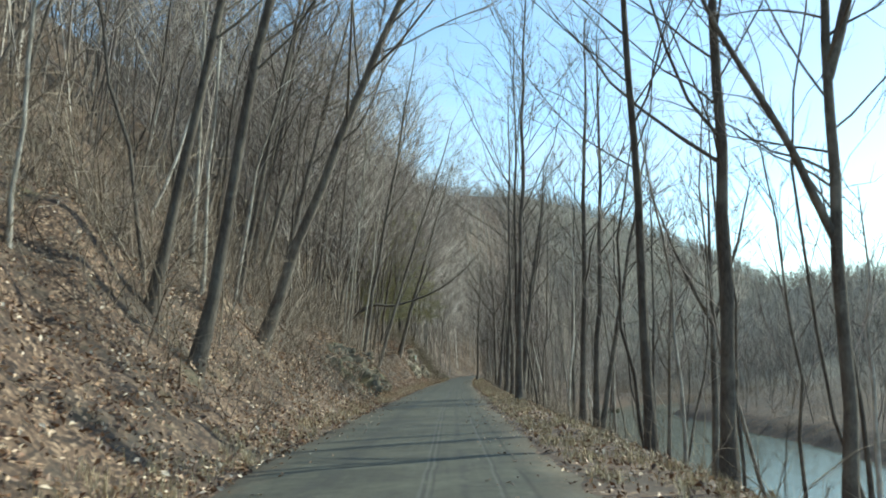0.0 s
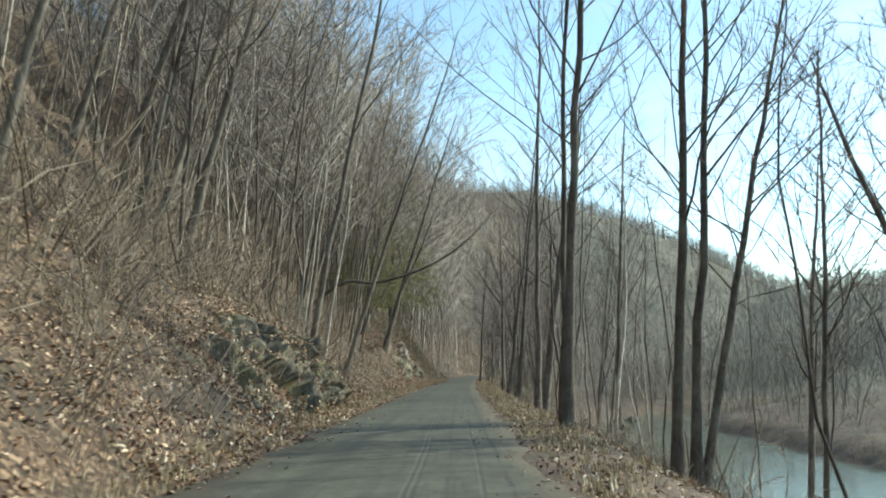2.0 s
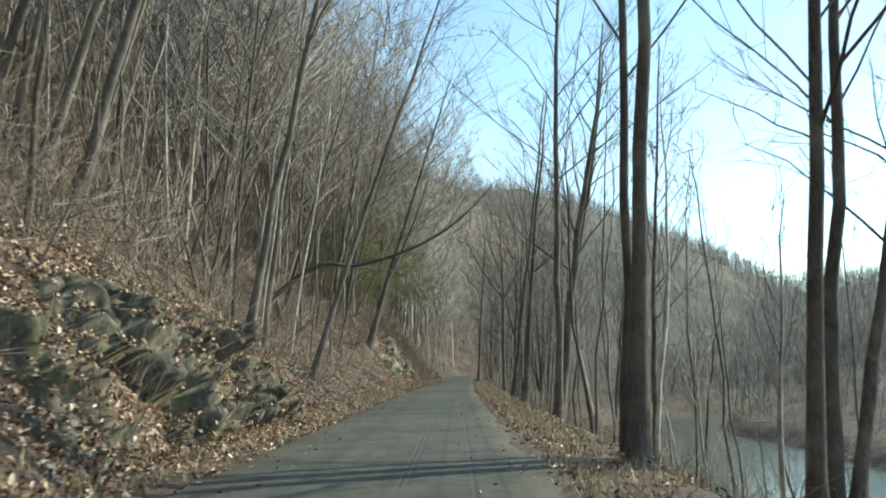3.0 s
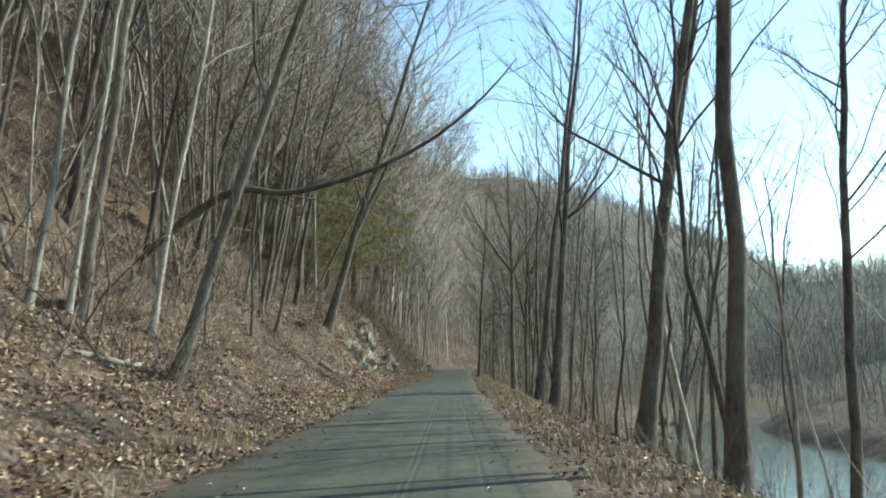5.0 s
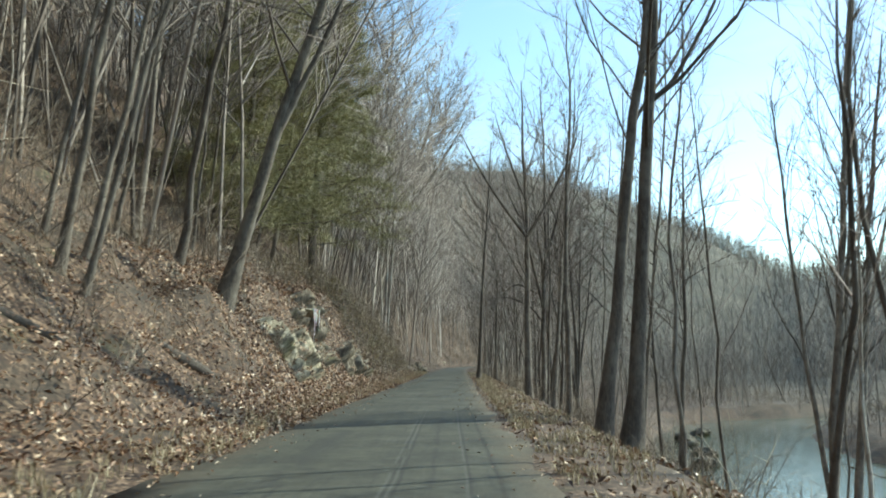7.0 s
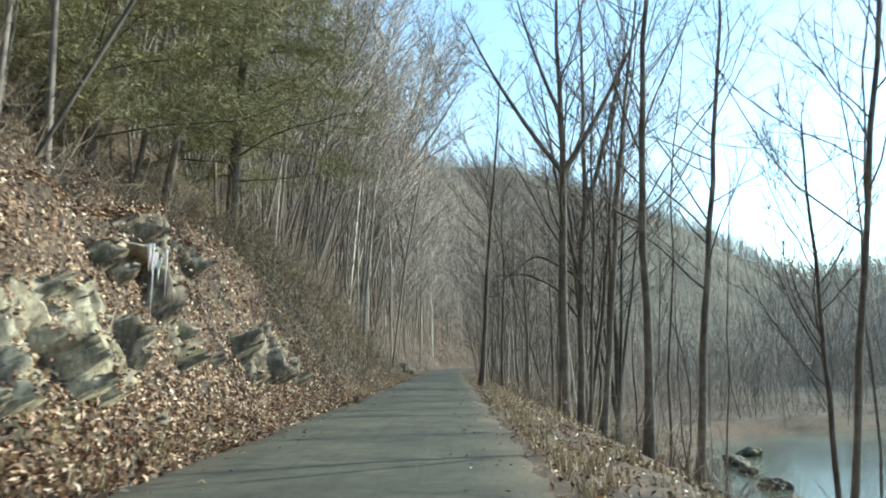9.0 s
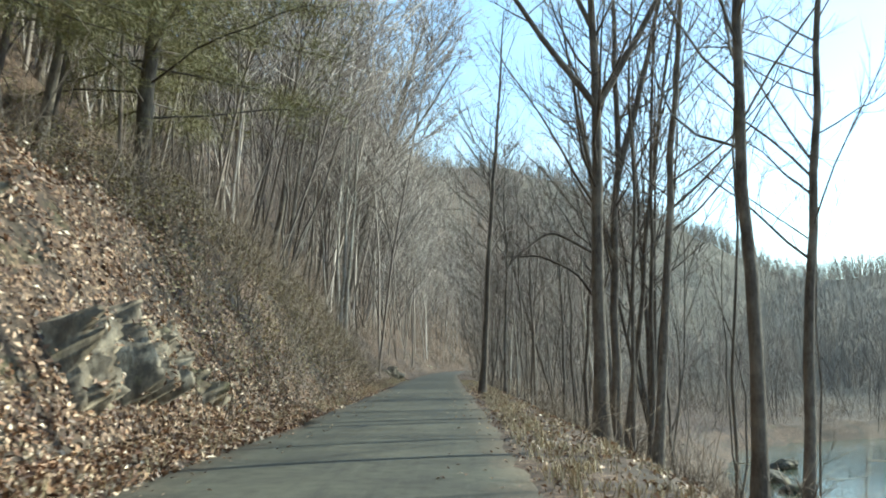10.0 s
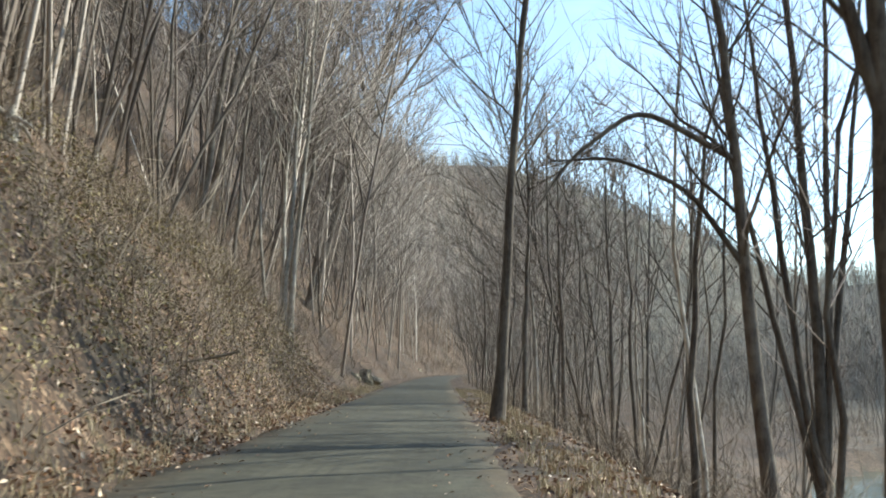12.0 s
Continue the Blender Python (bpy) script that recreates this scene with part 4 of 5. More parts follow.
# a close stand along the skyline
f = rng.random(2600)
top = np.array(RIDGE[1:7])
rx, ry = np.interp(f * 5, range(6), top[:, 0]), np.interp(f * 5, range(6), top[:, 1])
x, y = np.concatenate([x, rx + rng.normal(0, 22, 2600)]), np.concatenate([y, ry + rng.normal(0, 22, 2600)])
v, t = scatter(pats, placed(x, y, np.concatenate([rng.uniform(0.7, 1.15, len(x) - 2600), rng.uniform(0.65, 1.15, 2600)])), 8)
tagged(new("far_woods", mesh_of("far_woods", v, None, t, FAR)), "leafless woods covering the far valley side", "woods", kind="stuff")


# ---- leaf litter, grass and brush ----
def leaves(rng, x, y, lift, small, large, tumble=0.55, z=None):
    n = len(x)
    c = np.stack([x, y, (height(x, y) if z is None else z) + rng.uniform(0.01, lift, n)], 1)
    e = 0.25
    nx = -(height(x + e, y) - height(x - e, y)) / (2 * e)
    ny = -(height(x, y + e) - height(x, y - e)) / (2 * e)
    up = np.stack([nx, ny, np.ones(n)], 1)
    up += rng.normal(0, tumble, (n, 3))
    up /= np.linalg.norm(up, axis=1)[:, None]
    a = np.cross(up, rng.normal(0, 1, (n, 3)))
    a /= np.linalg.norm(a, axis=1)[:, None]
    b = np.cross(up, a)
    size = rng.uniform(small, large, n)[:, None]
    fold = size * rng.uniform(0.15, 0.5, n)[:, None]
    p = np.stack([c - a * size, c + b * size * 0.5 + up * fold, c + a * size, c - b * size * 0.42 + up * fold * 1.3], 1).reshape(-1, 3)
    k = np.arange(n)[:, None] * 4
    return p, np.concatenate([k + (0, 1, 2), k + (0, 2, 3)])


rng = np.random.default_rng(21)
n = 125000
y = 6 + 134 * rng.random(n)
u = np.concatenate([-0.25 + 7.5 * rng.random(n * 3 // 4) ** 1.15, 7 + 9 * rng.random(n - n * 3 // 4)])
thin = wavy(road_x(y) - HALF - u, y, 3.5, 31) + 0.5 * wavy(u, y, 1.2, 32) > np.interp(u, (1.5, 3.5, 7), (-0.6, -0.5, -0.2))
thin &= (rng.random(n) < np.where((y > 104) & (y < 133) & (u > 1.2), 0.4, 1.0)) & (rng.random(n) < np.interp(u, (2.5, 7), (1.0, 0.42)))
v, t = leaves(rng, (road_x(y) - HALF - u)[thin], y[thin], 0.11, 0.024, 0.066, 1.0)
# more of them lodged on the steep rock banks
cy = np.concatenate([rng.uniform(82, 106, 26000), rng.uniform(34.5, 48.5, 7000), rng.uniform(78, 108, 12000)])
cu = np.concatenate([0.3 + 5.4 * rng.random(26000), 0.4 + 2.8 * rng.random(7000), -0.25 + 1.6 * rng.random(12000)])
cv, ct = leaves(rng, road_x(cy) - HALF - cu, cy, 0.12, 0.028, 0.07, 1.0)
v, t = np.concatenate([v, cv]), np.concatenate([t, ct + len(v)])
tagged(new("fallen_leaves", mesh_of("fallen_leaves", v, None, t, LEAF)), "thick litter of curled tan and brown leaves on the bank", "leaves", kind="stuff")
# dead leaves caught on stalks and low shoots
n = 1500
y, u = 7 + 128 * rng.random(n), 0.3 + 5.5 * rng.random(n) ** 1.2
y, u = np.repeat(y, 13) + rng.normal(0, 0.22, n * 13), np.repeat(u, 13) + rng.normal(0, 0.22, n * 13)
v, t = leaves(rng, road_x(y) - HALF - np.maximum(u, 0.05), y, 0.5, 0.025, 0.058, 1.5)
tagged(new("hanging_leaves", mesh_of("hanging_leaves", v, None, t, LEAF)), "dead tan leaves caught on low stalks on the bank", "leaves", kind="stuff")
n = 2700
y, u = 101 + 34 * rng.random(n), 0.8 + 6.2 * rng.random(n)
kept = ~((np.abs(y - 118.6) < 1.7) & (u > 3.6) & (u < 7))
y, u = np.repeat(y[kept], 14), np.repeat(u[kept], 14)
y, u = y + rng.normal(0, 0.3, len(y)), u + rng.normal(0, 0.25, len(u))
v, t = leaves(rng, road_x(y) - HALF - np.maximum(u, 0.4), y, 1.0, 0.024, 0.052, 1.5)
tagged(new("briar_leaves", mesh_of("briar_leaves", v, None, t, BRIAR)), "olive-green briar leaves clinging to the roadside brush", "briar", kind="stuff")
n = 13000
y = 6 + 130 * rng.random(n)
w = -0.15 + 3.6 * rng.random(n) ** 1.1
v, t = leaves(rng, road_x(y) + HALF + w, y, 0.1, 0.025, 0.06, 0.9)
tagged(new("verge_leaves", mesh_of("verge_leaves", v, None, t, LEAF)), "scattered dry leaves on the grassy riverside verge", "leaves", kind="stuff")
n = 2600
y = 8 + 120 * rng.random(n)
edge = 1.2 * rng.random(n) ** 3
w = np.where(rng.random(n) < 0.6, -2.25 + edge, 2.25 - edge)
x = road_x(y) + w
v, t = leaves(rng, x, y, 0.016, 0.02, 0.045, 0.2)
v[:, 2] += 0.085
tagged(new("lane_leaves", mesh_of("lane_leaves", v, None, t, LEAF)), "few dry leaves blown onto the asphalt edge", "leaves", kind="stuff")


def blades(rng, x, y, tall, wide):
    n = len(x)
    o = np.stack([x, y, height(x, y) - 0.02], 1)
    a = rng.uniform(0, 6.283, n)
    h = rng.uniform(0.4, 1.0, n) * tall
    side = np.stack([np.cos(a), np.sin(a), np.zeros(n)], 1) * wide
    tip = o + np.stack([rng.normal(0, 0.3, n) * h, rng.normal(0, 0.3, n) * h, h], 1)
    mid = (o + tip) / 2 + np.stack([np.zeros(n), np.zeros(n), h * 0.12], 1)
    p = np.stack([o - side, o + side, mid + side * 0.7, mid - side * 0.7, tip], 1).reshape(-1, 3)
    k = np.arange(n)[:, None] * 5
    return p, np.concatenate([k + (0, 1, 2), k + (0, 2, 3), k + (3, 2, 4)])


def tufts(rng, n, per, side):
    y = 6 + 150 * rng.random(n)
    if side > 0:
        x = road_x(y) + HALF + 0.1 + 1.7 * rng.random(n) ** 1.2
        keep = wavy(x, y, 2.2, 51) > -0.25
        x, y = x[keep], y[keep]
    else:
        x = road_x(y) - HALF - 0.9 * rng.random(len(y)) ** 1.5
    x, y = np.repeat(x, per), np.repeat(y, per)
    return x + rng.normal(0, 0.06, len(x)), y + rng.normal(0, 0.06, len(y))


x, y = tufts(rng, 4200, 8, 1)
v, t = blades(rng, x, y, 0.21, 0.008)
tagged(new("verge_grass", mesh_of("verge_grass", v, None, t, GRASS)), "short straw-coloured winter grass on the riverside verge", "grass", kind="stuff")
x, y = tufts(rng, 1300, 9, -1)
v, t = blades(rng, x, y, 0.3, 0.006)
tagged(new("bank_grass", mesh_of("bank_grass", v, None, t, GRASS)), "straw-coloured dry grass at the foot of the bank", "grass", kind="stuff")


def brush_pattern(seed):
    rng = np.random.default_rng(seed)
    lines = []
    for _ in range(5):
        a = rng.uniform(0, 6.283)
        b = bend(rng, (rng.normal(0, 0.2), rng.normal(0, 0.2), -0.05), (math.cos(a) * 0.5, math.sin(a) * 0.5, 1), rng.uniform(0.7, 1.8), 3, 0.22, -0.06)
        lines.append((b, np.array([0.008, 0.007, 0.005, 0.003])))
        for _ in range(3):
            o, d = along(b, rng.uniform(0.3, 0.9))
            lines.append((bend(rng, o, d + rng.normal(0, 0.7, 3), rng.uniform(0.2, 0.6), 1, 0.2, 0), np.array([0.005, 0.003])))
    return spines(lines)


pats = [brush_pattern(600 + k) for k in range(8)]
y = np.concatenate([rng.uniform(14, 50, 340), rng.uniform(98, 150, 420), rng.uniform(103, 131, 330), rng.uniform(55, 90, 170), rng.uniform(5, 165, 520), rng.uniform(150, 330, 280), rng.uniform(235, 350, 420)])
u = np.concatenate([0.9 + 7 * rng.random(340), 0.6 + 6.5 * rng.random(420), 0.6 + 5.2 * rng.random(330), 1.4 + 7 * rng.random(170), 2.2 + 17 * rng.random(520), 0.5 + 9 * rng.random(280), 0.8 + 26 * rng.random(420)])
clear = (np.abs(y - 118.6) < 1.8) & (u > 3.3) & (u < 7)
v, t = scatter(pats, placed(road_x(y) - HALF - u, y, rng.uniform(0.6, 1.5, len(y)) * np.where(y > 232, 1.9, 1.0))[~clear], 41, 0.1)
v2 = np.concatenate([3.2 + 24 * rng.random(620), 5 + 18 * rng.random(330), 2.6 + 7 * rng.random(170)])
y2 = np.concatenate([rng.uniform(8, 175, 620), rng.uniform(55, 105, 330), rng.uniform(14, 50, 170)])
clear = (np.abs(y2 - 118.6) < 1.8) & (v2 < 7.5)
tall, tt = scatter(pats, placed(road_x(y2) - HALF - v2, y2, np.concatenate([rng.uniform(1.6, 2.9, 620), rng.uniform(1.2, 2.6, 500)]))[~clear], 45, 0.12)
tagged(new("hillside_brush", mesh_of("hillside_brush", tall, None, tt, BRUSH)), "tall thin leafless saplings and brush between the trees", "brush", kind="stuff")
tagged(new("bank_brush", mesh_of("bank_brush", v, None, t, BRUSH)), "tangled leafless brown brush on the roadside bank", "brush", kind="stuff")
y = np.concatenate([rng.uniform(8, 200, 460), rng.uniform(40, 200, 380), rng.uniform(114, 190, 320)])
w = np.concatenate([1.3 + 9 * rng.random(460), 4 + 9 * rng.random(380), 2.2 + 12 * rng.random(320)])
v, t = scatter(pats, placed(road_x(y) + HALF + w, y, np.concatenate([rng.uniform(0.5, 1.3, 460), rng.uniform(1.0, 1.9, 380), rng.uniform(1.0, 1.8, 320)])), 42)
tagged(new("riverside_brush", mesh_of("riverside_brush", v, None, t, BRUSH)), "thin leafless brush on the slope to the river", "brush", kind="stuff")
y = rng.uniform(20, 320, 800)
a = placed(road_x(y) + HALF + 29 + 45 * rng.random(800) ** 1.3, y, rng.uniform(0.9, 2.2, 800))
y = rng.uniform(130, 260, 760)
b = placed(road_x(y) + HALF + 9 + 46 * rng.random(760), y, rng.uniform(0.8, 2.0, 760))
a = np.concatenate([a, b])
v, t = scatter(pats, a[a[:, 2] > RIVER_Z + 0.2], 43)
tagged(new("far_bank_brush", mesh_of("far_bank_brush", v, None, t, BRUSH)), "brown brush along the far river bank", "brush", kind="stuff")


# ---- the pine ----
def pine(x, y, tall, reach, low, seed):
    rng = np.random.default_rng(seed)
    root = thing("pine_tree", (x, y, float(height(x, y))), "soft olive-green pine with drooping layered boughs above the rocks", "pine tree")
    stem = stem_line(rng, [(0, 0, -0.4), (0.4, 0, tall * 0.5), (0.8, 0, tall)], 12)
    v, t = tubes([(stem, taper(12, 0.24, 0.03))], 9)
    part("trunk", mesh_of("trunk", v, None, t, BARK_DARK, True), root)
    lines, tips = [], []
    for k in range(84):
        f = low + (0.98 - low) * k / 83
        o, d = along(stem, f)
        a = k * 2.399 + rng.normal(0, 0.3)
        size = reach * (1.1 - 0.8 * (f - low) / (1 - low)) * rng.uniform(0.7, 1.1)
        b = bend(rng, o, (math.cos(a), math.sin(a), 0.2), size, 6, 0.1, -0.06)
        lines.append((b, taper(7, 0.035, 0.008)))
        for _ in range(13):
            o2, d2 = along(b, rng.uniform(0.15, 1.0))
            tw = bend(rng, o2, d2 + rng.normal(0, 0.7, 3) * (1, 1, 0.7) + (0, 0, 0.1), size * rng.uniform(0.12, 0.32), 2, 0.15, 0.0)
            lines.append((tw, np.array([0.012, 0.009, 0.005])))
            tips += [tw[1], tw[2], (tw[1] + tw[2]) / 2, tw[0]]
    for line in lines[::14]:
        v, t = tubes([line], 5)
        part("bough", mesh_of("bough", v, None, t, BARK_DARK, True), root)
    v, t = tubes([line for k, line in enumerate(lines) if k % 14], 3)
    tagged(part("twig_spray", mesh_of("twig_spray", v, None, t, BARK_DARK, True), root, "thin dark twigs"), kind="stuff")
    tips = np.repeat(np.array(tips), 28, 0)
    n = len(tips)
    way = rng.normal(0, 1, (n, 3)) * (1, 1, 0.6) + np.repeat(rng.normal(0, 0.8, (n // 28, 3)), 28, 0) - (0, 0, 0.1)
    way /= np.linalg.norm(way, axis=1)[:, None]
    tips = tips + rng.normal(0, 0.2, (n, 3)) * (1, 1, 0.6)
    side = np.cross(way, rng.normal(0, 1, (n, 3)))
    side /= np.linalg.norm(side, axis=1)[:, None]
    end = tips + way * rng.uniform(0.16, 0.4, n)[:, None]
    p = np.stack([tips - side * 0.008, tips + side * 0.008, end], 1).reshape(-1, 3)
    part("needles", mesh_of("needles", p, None, np.arange(n * 3).reshape(-1, 3), NEEDLE), root, "olive green needle sprays")["kind"] = "stuff"
    return root


pine(-6.0, 107.5, 16.5, 5.6, 0.14, 91)
pine(-8.3, 100.3, 14, 5.4, 0.13, 92)


# ---- rocks ----
def slab_mesh(seed, sx, sy, sz, mat):
    """A broken block: the hull of points in an uneven box, its faces chipped."""
    rng = np.random.default_rng(seed)
    bm = bmesh.new()
    for p in rng.uniform(-1, 1, (18, 3)):
        p = p / max(np.abs(p).max(), 0.01) * rng.uniform(0.75, 1.0)
        bm.verts.new((p[0] * sx, p[1] * sy, p[2] * sz))
    hull = bmesh.ops.convex_hull(bm, input=bm.verts)
    loose = [g for g in hull["geom_interior"] if isinstance(g, bmesh.types.BMVert)]
    bmesh.ops.delete(bm, geom=loose, context="VERTS")
    bmesh.ops.subdivide_edges(bm, edges=bm.edges[:], cuts=3, use_grid_fill=True)
    bm.normal_update()
    least = min(sx, sy, sz)
    for v in bm.verts:
        k = noise.noise(v.co * 4 + Vector((seed, 0, 0))) * 0.16 + noise.noise(v.co * 12 + Vector((0, seed, 0))) * 0.1
        v.co += v.normal * (k - 0.06) * least
    me = bpy.data.meshes.new("slab")
    bm.to_mesh(me)
    bm.free()
    me.materials.append(mat)
    return me


PALE = [slab_mesh(720 + k, 0.35, 0.4, 0.42, PALE_ROCK) for k in range(5)]


LODGED = []


def face_mesh(y0, y1, u0, u1, proud, seed, cover, mat, tall):
    """The bare rock of a cut bank: a sheet broken into upright blocks and ledges, gone where leaves cover it."""
    ys, us = np.arange(y0, y1, 0.06 if tall else 0.075), np.arange(u0, u1, 0.045 if tall else 0.06)
    Y, U = np.meshgrid(ys, us, indexing="ij")
    X = road_x(Y) - HALF - U
    Z = height(X, Y)
    out = np.zeros(Y.shape)
    for i in range(Y.shape[0]):
        for j in range(Y.shape[1]):
            y, z = Y[i, j] - 0.42 * Z[i, j], Z[i, j]
            far = 0.0
            for size, share in ((0.9, 0.55), (2.1, 0.34), (4.6, 0.2)):
                p = Vector((y * 1.8 * size, z * 0.42 * size, seed))
                d, q = noise.voronoi(p)
                block = noise.cell(q[0] * 7.3)
                gap = 1 - min((d[1] - d[0]) * 14, 1)
                tip = noise.cell(q[0] * 3.1 + Vector((5, 0, 0)))
                far += share * (0.8 * block + 0.25 * tip * (p.y - q[0].y) + 0.4 * noise.cell(q[0] * 4.7) * (p.x - q[0].x) - 0.6 * gap)
            out[i, j] = proud * far
    rim = np.minimum(np.minimum((Y - y0) / 0.6, (y1 - Y) / 0.6), np.minimum((U - u0) / 0.35, (u1 - U) / 0.6)).clip(0, 1)
    if tall:
        # where the rock stands bare: a pale buttress, the hollow, the upper ledges and a lower rib
        bare = Y * 0
        for ya, yb, za, zb in ((85.6, 90.4, 0.5, 2.4), (90.2, 92.8, 0.9, 3.1), (92.2, 96.2, 2.6, 4.4), (95.8, 101.0, 0.5, 1.9)):
            bare = np.maximum(bare, np.clip(np.minimum(np.minimum(Y - ya, yb - Y) * 1.6, np.minimum(Z - za, zb - Z) * 2.4) + 0.35, 0, 1))
        cover = cover + bare * 1.8 - 1.7
    patch = np.clip((wavy(Y * 1.3 + Z * 0.7, Z * 1.9, 4.6, seed + 4) + 0.35 * wavy(Y, Z, 1.1, seed + 5) + cover) * 4.5, 0, 1)
    out = (out + (0.24 if tall else 0.34)) * rim * patch - 0.3 * (1 - rim * patch)
    if tall:
        out = out - 0.45 * np.exp(-(((Y - 91.5) / 0.55) ** 2 + ((Z - 1.75) / 0.6) ** 2)) * (out > 0)
    P = np.stack([X + out * 0.92, Y, Z + out * 0.4], -1)
    rise = np.cross(np.gradient(P, axis=0), np.gradient(P, axis=1))
    flat = np.abs(rise[..., 2]) / (np.linalg.norm(rise, axis=-1) + 1e-9)
    LODGED.append(P[(out > -0.1) & (flat > 0.62)])
    return mesh_of("face", P, grid_faces(len(ys), len(us)), None, mat)


def outcrop(y0, y1, high, count, seed, label, proud, cover, mat):
    rng = np.random.default_rng(seed)
    ym = (y0 + y1) / 2
    xm = float(road_x(ym)) - HALF - 1.5
    root = thing("rock_outcrop", (xm, ym, 0), label, "rock outcrop")
    for a, b, stone in ((y0, 90.4, PALE_ROCK), (89.6, y1, mat)) if high > 3.5 else ((y0, y1, mat),):
        me = face_mesh(a, b, 0.55, high, proud, seed % 17, cover, stone, high > 3.5)
        me.transform(Matrix.Translation((-xm, -ym, 0)))
        part("face", me, root)
    blocks = [slab_mesh(seed + k, 0.26, 0.34, 0.5 + 0.12 * (k % 3), mat) for k in range(8)]
    for k in range(count):
        y = rng.uniform(y0 + 0.6, y1 - 0.6)
        u = 0.6 + (high - 0.8) * rng.random() ** 1.4
        x = float(road_x(y)) - HALF - u
        z = float(height(x, y)) - rng.uniform(0.25, 0.55)
        ob = part("slab", blocks[k % len(blocks)], root)
        ob.matrix_basis = pose(x - xm, y - ym, z, rng.normal(0, 8), 24 + rng.normal(0, 10), rng.normal(0, 25)) @ Matrix.Diagonal((rng.uniform(0.5, 1.0), rng.uniform(0.5, 1.3), rng.uniform(0.6, 1.4), 1))
    if high > 3.5:
        # the jutting ledge that the ice hangs from
        ledge = part("ledge", slab_mesh(seed + 40, 0.5, 0.75, 0.2, mat), root)
        ledge.matrix_basis = pose(-3.85 - xm, 91.4 - ym, 3.0, 4, 12, 0)
    return root


outcrop(35.5, 47.5, 2.9, 7, 801, "low mossy grey rock outcrop in the roadside bank", 0.75, 0.4, MOSSY_ROCK)
outcrop(84.6, 103, 3.9, 0, 802, "steep broken grey-buff rock face with leaves on its ledges", 0.72, 0.5, ROCK)


rng = np.random.default_rng(55)
spot = np.concatenate(LODGED)
spot = spot[rng.integers(0, len(spot), 15000)] + rng.normal(0, 0.03, (15000, 3))
v, t = leaves(rng, spot[:, 0], spot[:, 1], 0.05, 0.024, 0.062, 1.0, spot[:, 2])
tagged(new("lodged_leaves", mesh_of("lodged_leaves", v, None, t, LEAF)), "brown leaves lodged on the ledges of the rock", "leaves", kind="stuff")


def boulder(x, y, z, size, me, label, turn=0.0, name="boulder"):
    ob = tagged(new(name, me), label, "boulder", "boulders in the river" if z < -5 else "rocks by the lane")
    ob.matrix_basis = pose(x, y, z, 8, 14, turn) @ Matrix.Diagonal((size, size * 1.2, size * 0.8, 1))
    return ob


def river_stone(seed):
    """A water-worn boulder: a lumpy rounded mass."""
    bm = bmesh.new()
    bmesh.ops.create_icosphere(bm, subdivisions=3, radius=0.5)
    for v in bm.verts:
        k = 1 + 0.45 * noise.noise(v.co * 2.1 + Vector((seed, 0, 0))) + 0.14 * noise.noise(v.co * 6 + Vector((0, seed, 0)))
        v.co = Vector((v.co.x * 1.25, v.co.y, v.co.z * 0.8)) * k
    me = bpy.data.meshes.new("river_stone")
    bm.to_mesh(me)
    bm.free()
    me.materials.append(MOSSY_ROCK)
    return me


STONES = [river_stone(760 + 7 * k) for k in range(5)]
for x, y, s, k in ((24.8, 142.4, 1.9, 0), (22.8, 130.8, 1.6, 1), (20.5, 123.5, 1.5, 2), (28.3, 149.7, 1.8, 3), (23.8, 137.7, 1.2, 4)):
    boulder(x, y, RIVER_Z + 0.1, s, STONES[k], "wet dark boulder standing in the river", k * 50)
for x, y, z, s, k in ((2.25, 231, 0.95, 2.0, 3), (2.9, 233, 0.7, 1.6, 4), (1.4, 228, 1.0, 1.4, 0), (-0.75, 154, 0.7, 1.4, 1), (-0.3, 156.5, 0.5, 1.0, 2), (-1.2, 151, 0.7, 0.9, 3)):
    boulder(x, y, z, s, PALE[k], "pale broken rock at the foot of the bank", k * 40, "rock")


def log(x, y, z, length, thick, turn, tilt, mat, label, name="fallen_log"):
    rng = np.random.default_rng(int(abs(x * 100 + y)))
    root = thing(name, (x, y, z), label, "log")
    p = bend(rng, (-length / 2, 0, 0), (1, 0, 0), length, 8, 0.05, 0)
    v, t = tubes([(p, taper(9, thick, thick * 0.6))], 8)
    part("stem", mesh_of("stem", v, None, t, mat, True), root)
    stubs = []
    for _ in range(3):
        o, d = along(p, rng.uniform(0.3, 0.9))
        stubs.append((bend(rng, o, d + rng.normal(0, 0.8, 3), length * 0.18, 2, 0.1, 0), np.array([0.35, 0.25, 0.1]) * thick))
    v, t = tubes(stubs, 5)
    part("branch_stub", mesh_of("branch_stub", v, None, t, mat, True), root)
    root.matrix_basis = pose(x, y, z + float(height(x, y)), 0, tilt, turn)
    return root


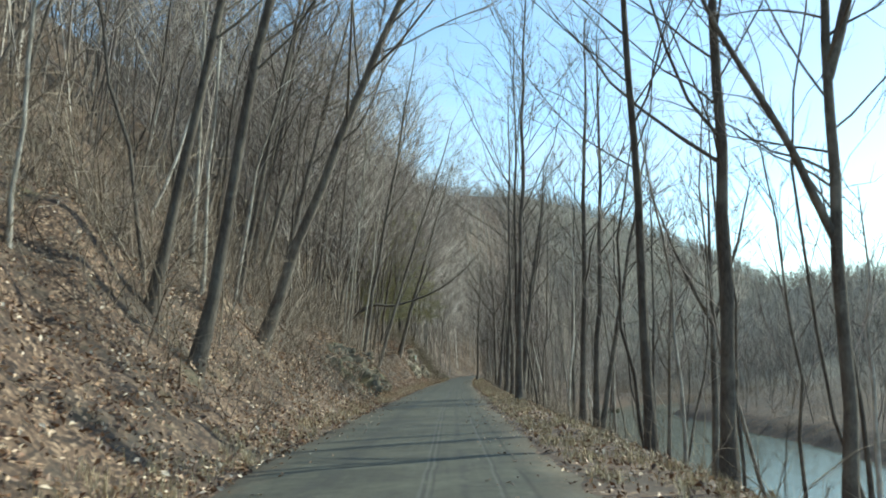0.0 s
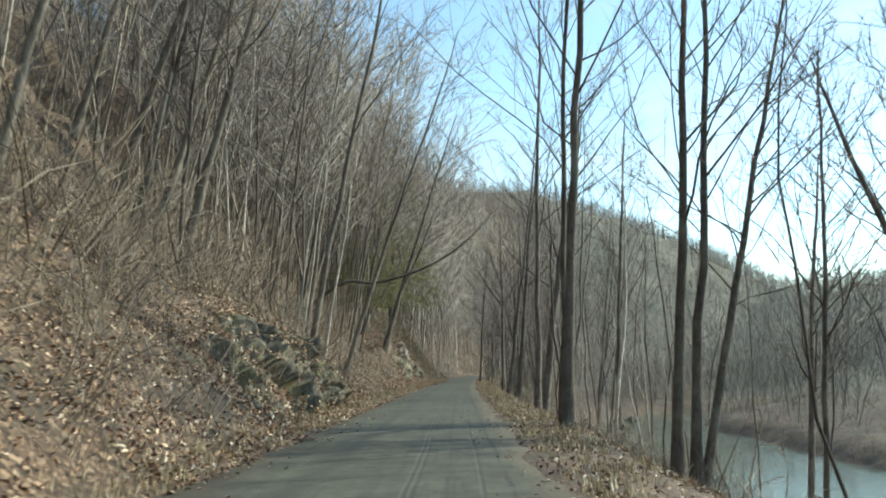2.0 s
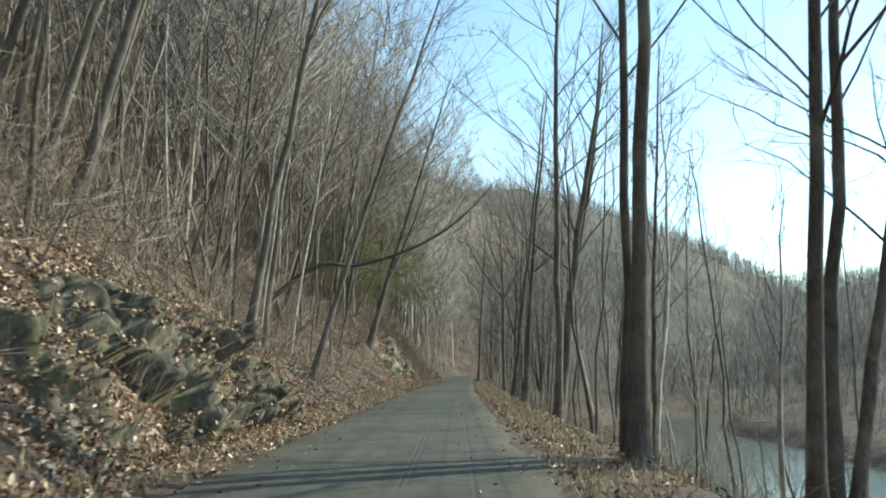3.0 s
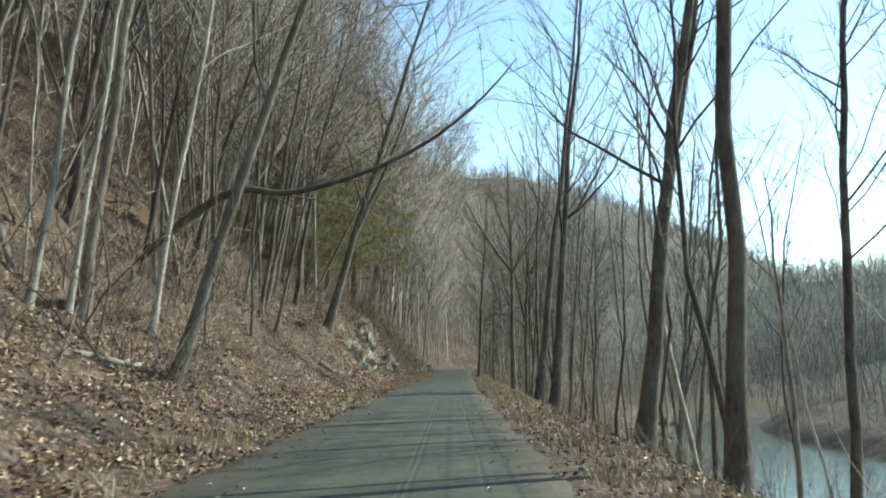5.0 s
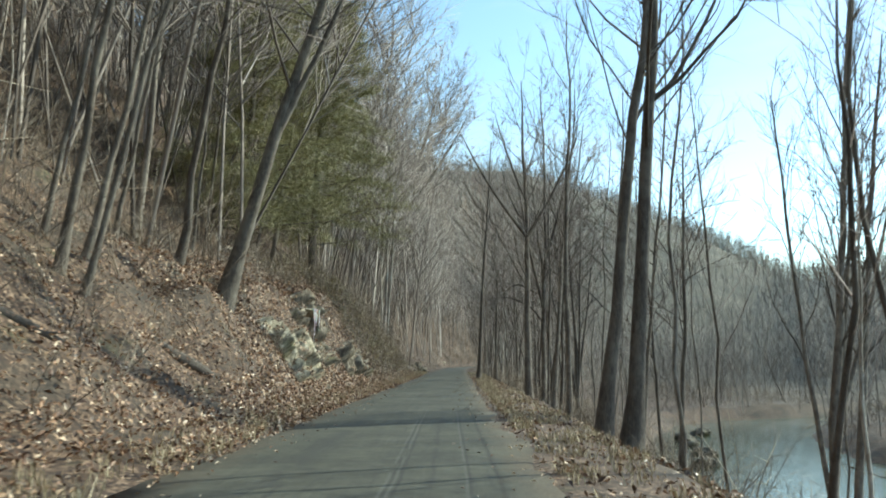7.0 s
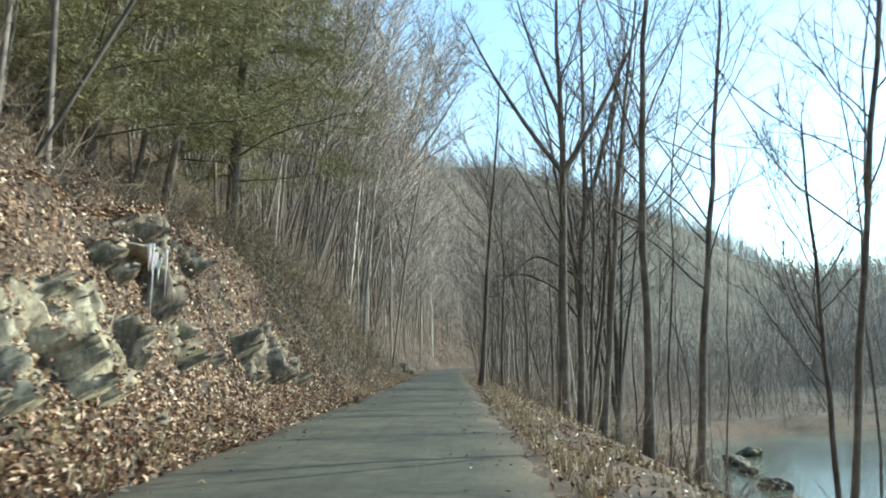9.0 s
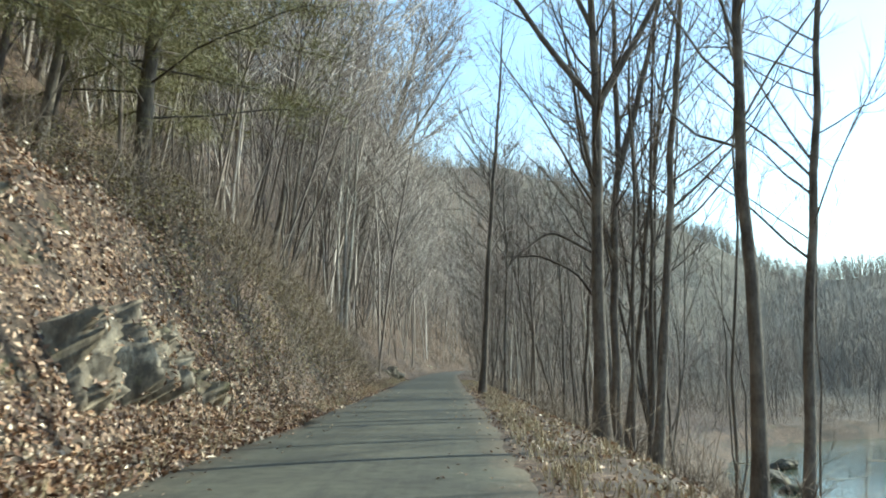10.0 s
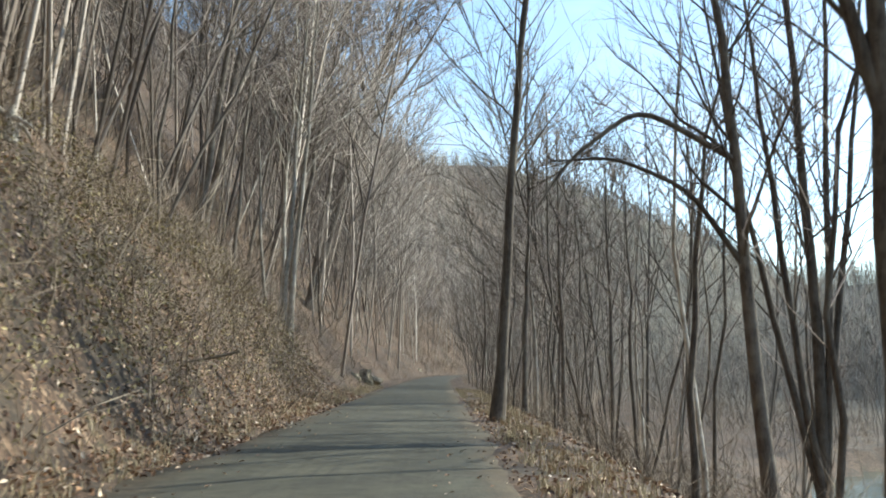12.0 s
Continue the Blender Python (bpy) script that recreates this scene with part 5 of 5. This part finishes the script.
log(-5.6, 58.9, 0.06, 2.4, 0.07, 70, 4, BARK_PALE, "pale fallen log half buried in leaves")
log(-4.2, 78.7, 0.08, 2.4, 0.15, 30, 28, BARK_DARK, "dark rotten log lying down the leafy bank")
log(-5.2, 73.5, 0.05, 2.0, 0.09, 40, 25, BARK_DARK, "dark rotten log lying down the leafy bank")
log(-2.2, 118.6, 0.15, 2.6, 0.03, 150, 12, BARK_PALE, "pale dead stick leaning on dry grass", "stick")


def icicles(x, y, z, count, wide, seed):
    rng = np.random.default_rng(seed)
    root = thing("icicles", (x, y, z), "white icicles hanging from the rock face", "icicles")
    for k in range(count):
        n = rng.uniform(0.2, 0.75) * (1 - 0.3 * (k % 3)) if k else 1.35
        p = np.array([(0, 0, 0.08), (0.01, 0, -n * 0.3), (0.0, 0.01, -n * 0.65), (0, 0, -n)])
        at = (rng.normal(0, 0.04), rng.uniform(-wide, wide) * (k > 0), rng.uniform(-0.1, 0.1))
        v, t = tubes([(p + at, np.array([0.045, 0.026, 0.012, 0.001]) * rng.uniform(0.5, 1.1))], 6)
        part("icicle", mesh_of("icicle", v, None, t, ICE, True), root)


icicles(-3.46, 91.4, 2.95, 12, 0.38, 4)


def stump(x, y, seed):
    """A pale broken snag: a short split stem with bare prongs."""
    rng = np.random.default_rng(seed)
    root = thing("broken_stump", (x, y, float(height(x, y)) - 0.05), "pale weathered broken stump on the brow of the bank", "stump")
    p = bend(rng, (0, 0, 0), (0.35, -0.1, 1), 0.75, 5, 0.1, 0)
    v, t = tubes([(p, np.array([0.2, 0.16, 0.14, 0.12, 0.09, 0.02]))], 8)
    part("stem", mesh_of("stem", v, None, t, BARK_PALE, True), root)
    for way in ((0.9, 0.1, -0.3), (0.7, -0.5, 0.5), (-0.4, 0.3, 0.6)):
        q = bend(rng, p[3], way, rng.uniform(0.5, 0.9), 4, 0.25, -0.1)
        v, t = tubes([(q, np.array([0.07, 0.06, 0.05, 0.035, 0.01]))], 6)
        part("prong", mesh_of("prong", v, None, t, BARK_PALE, True), root)


stump(-6.3, 119.7, 8)
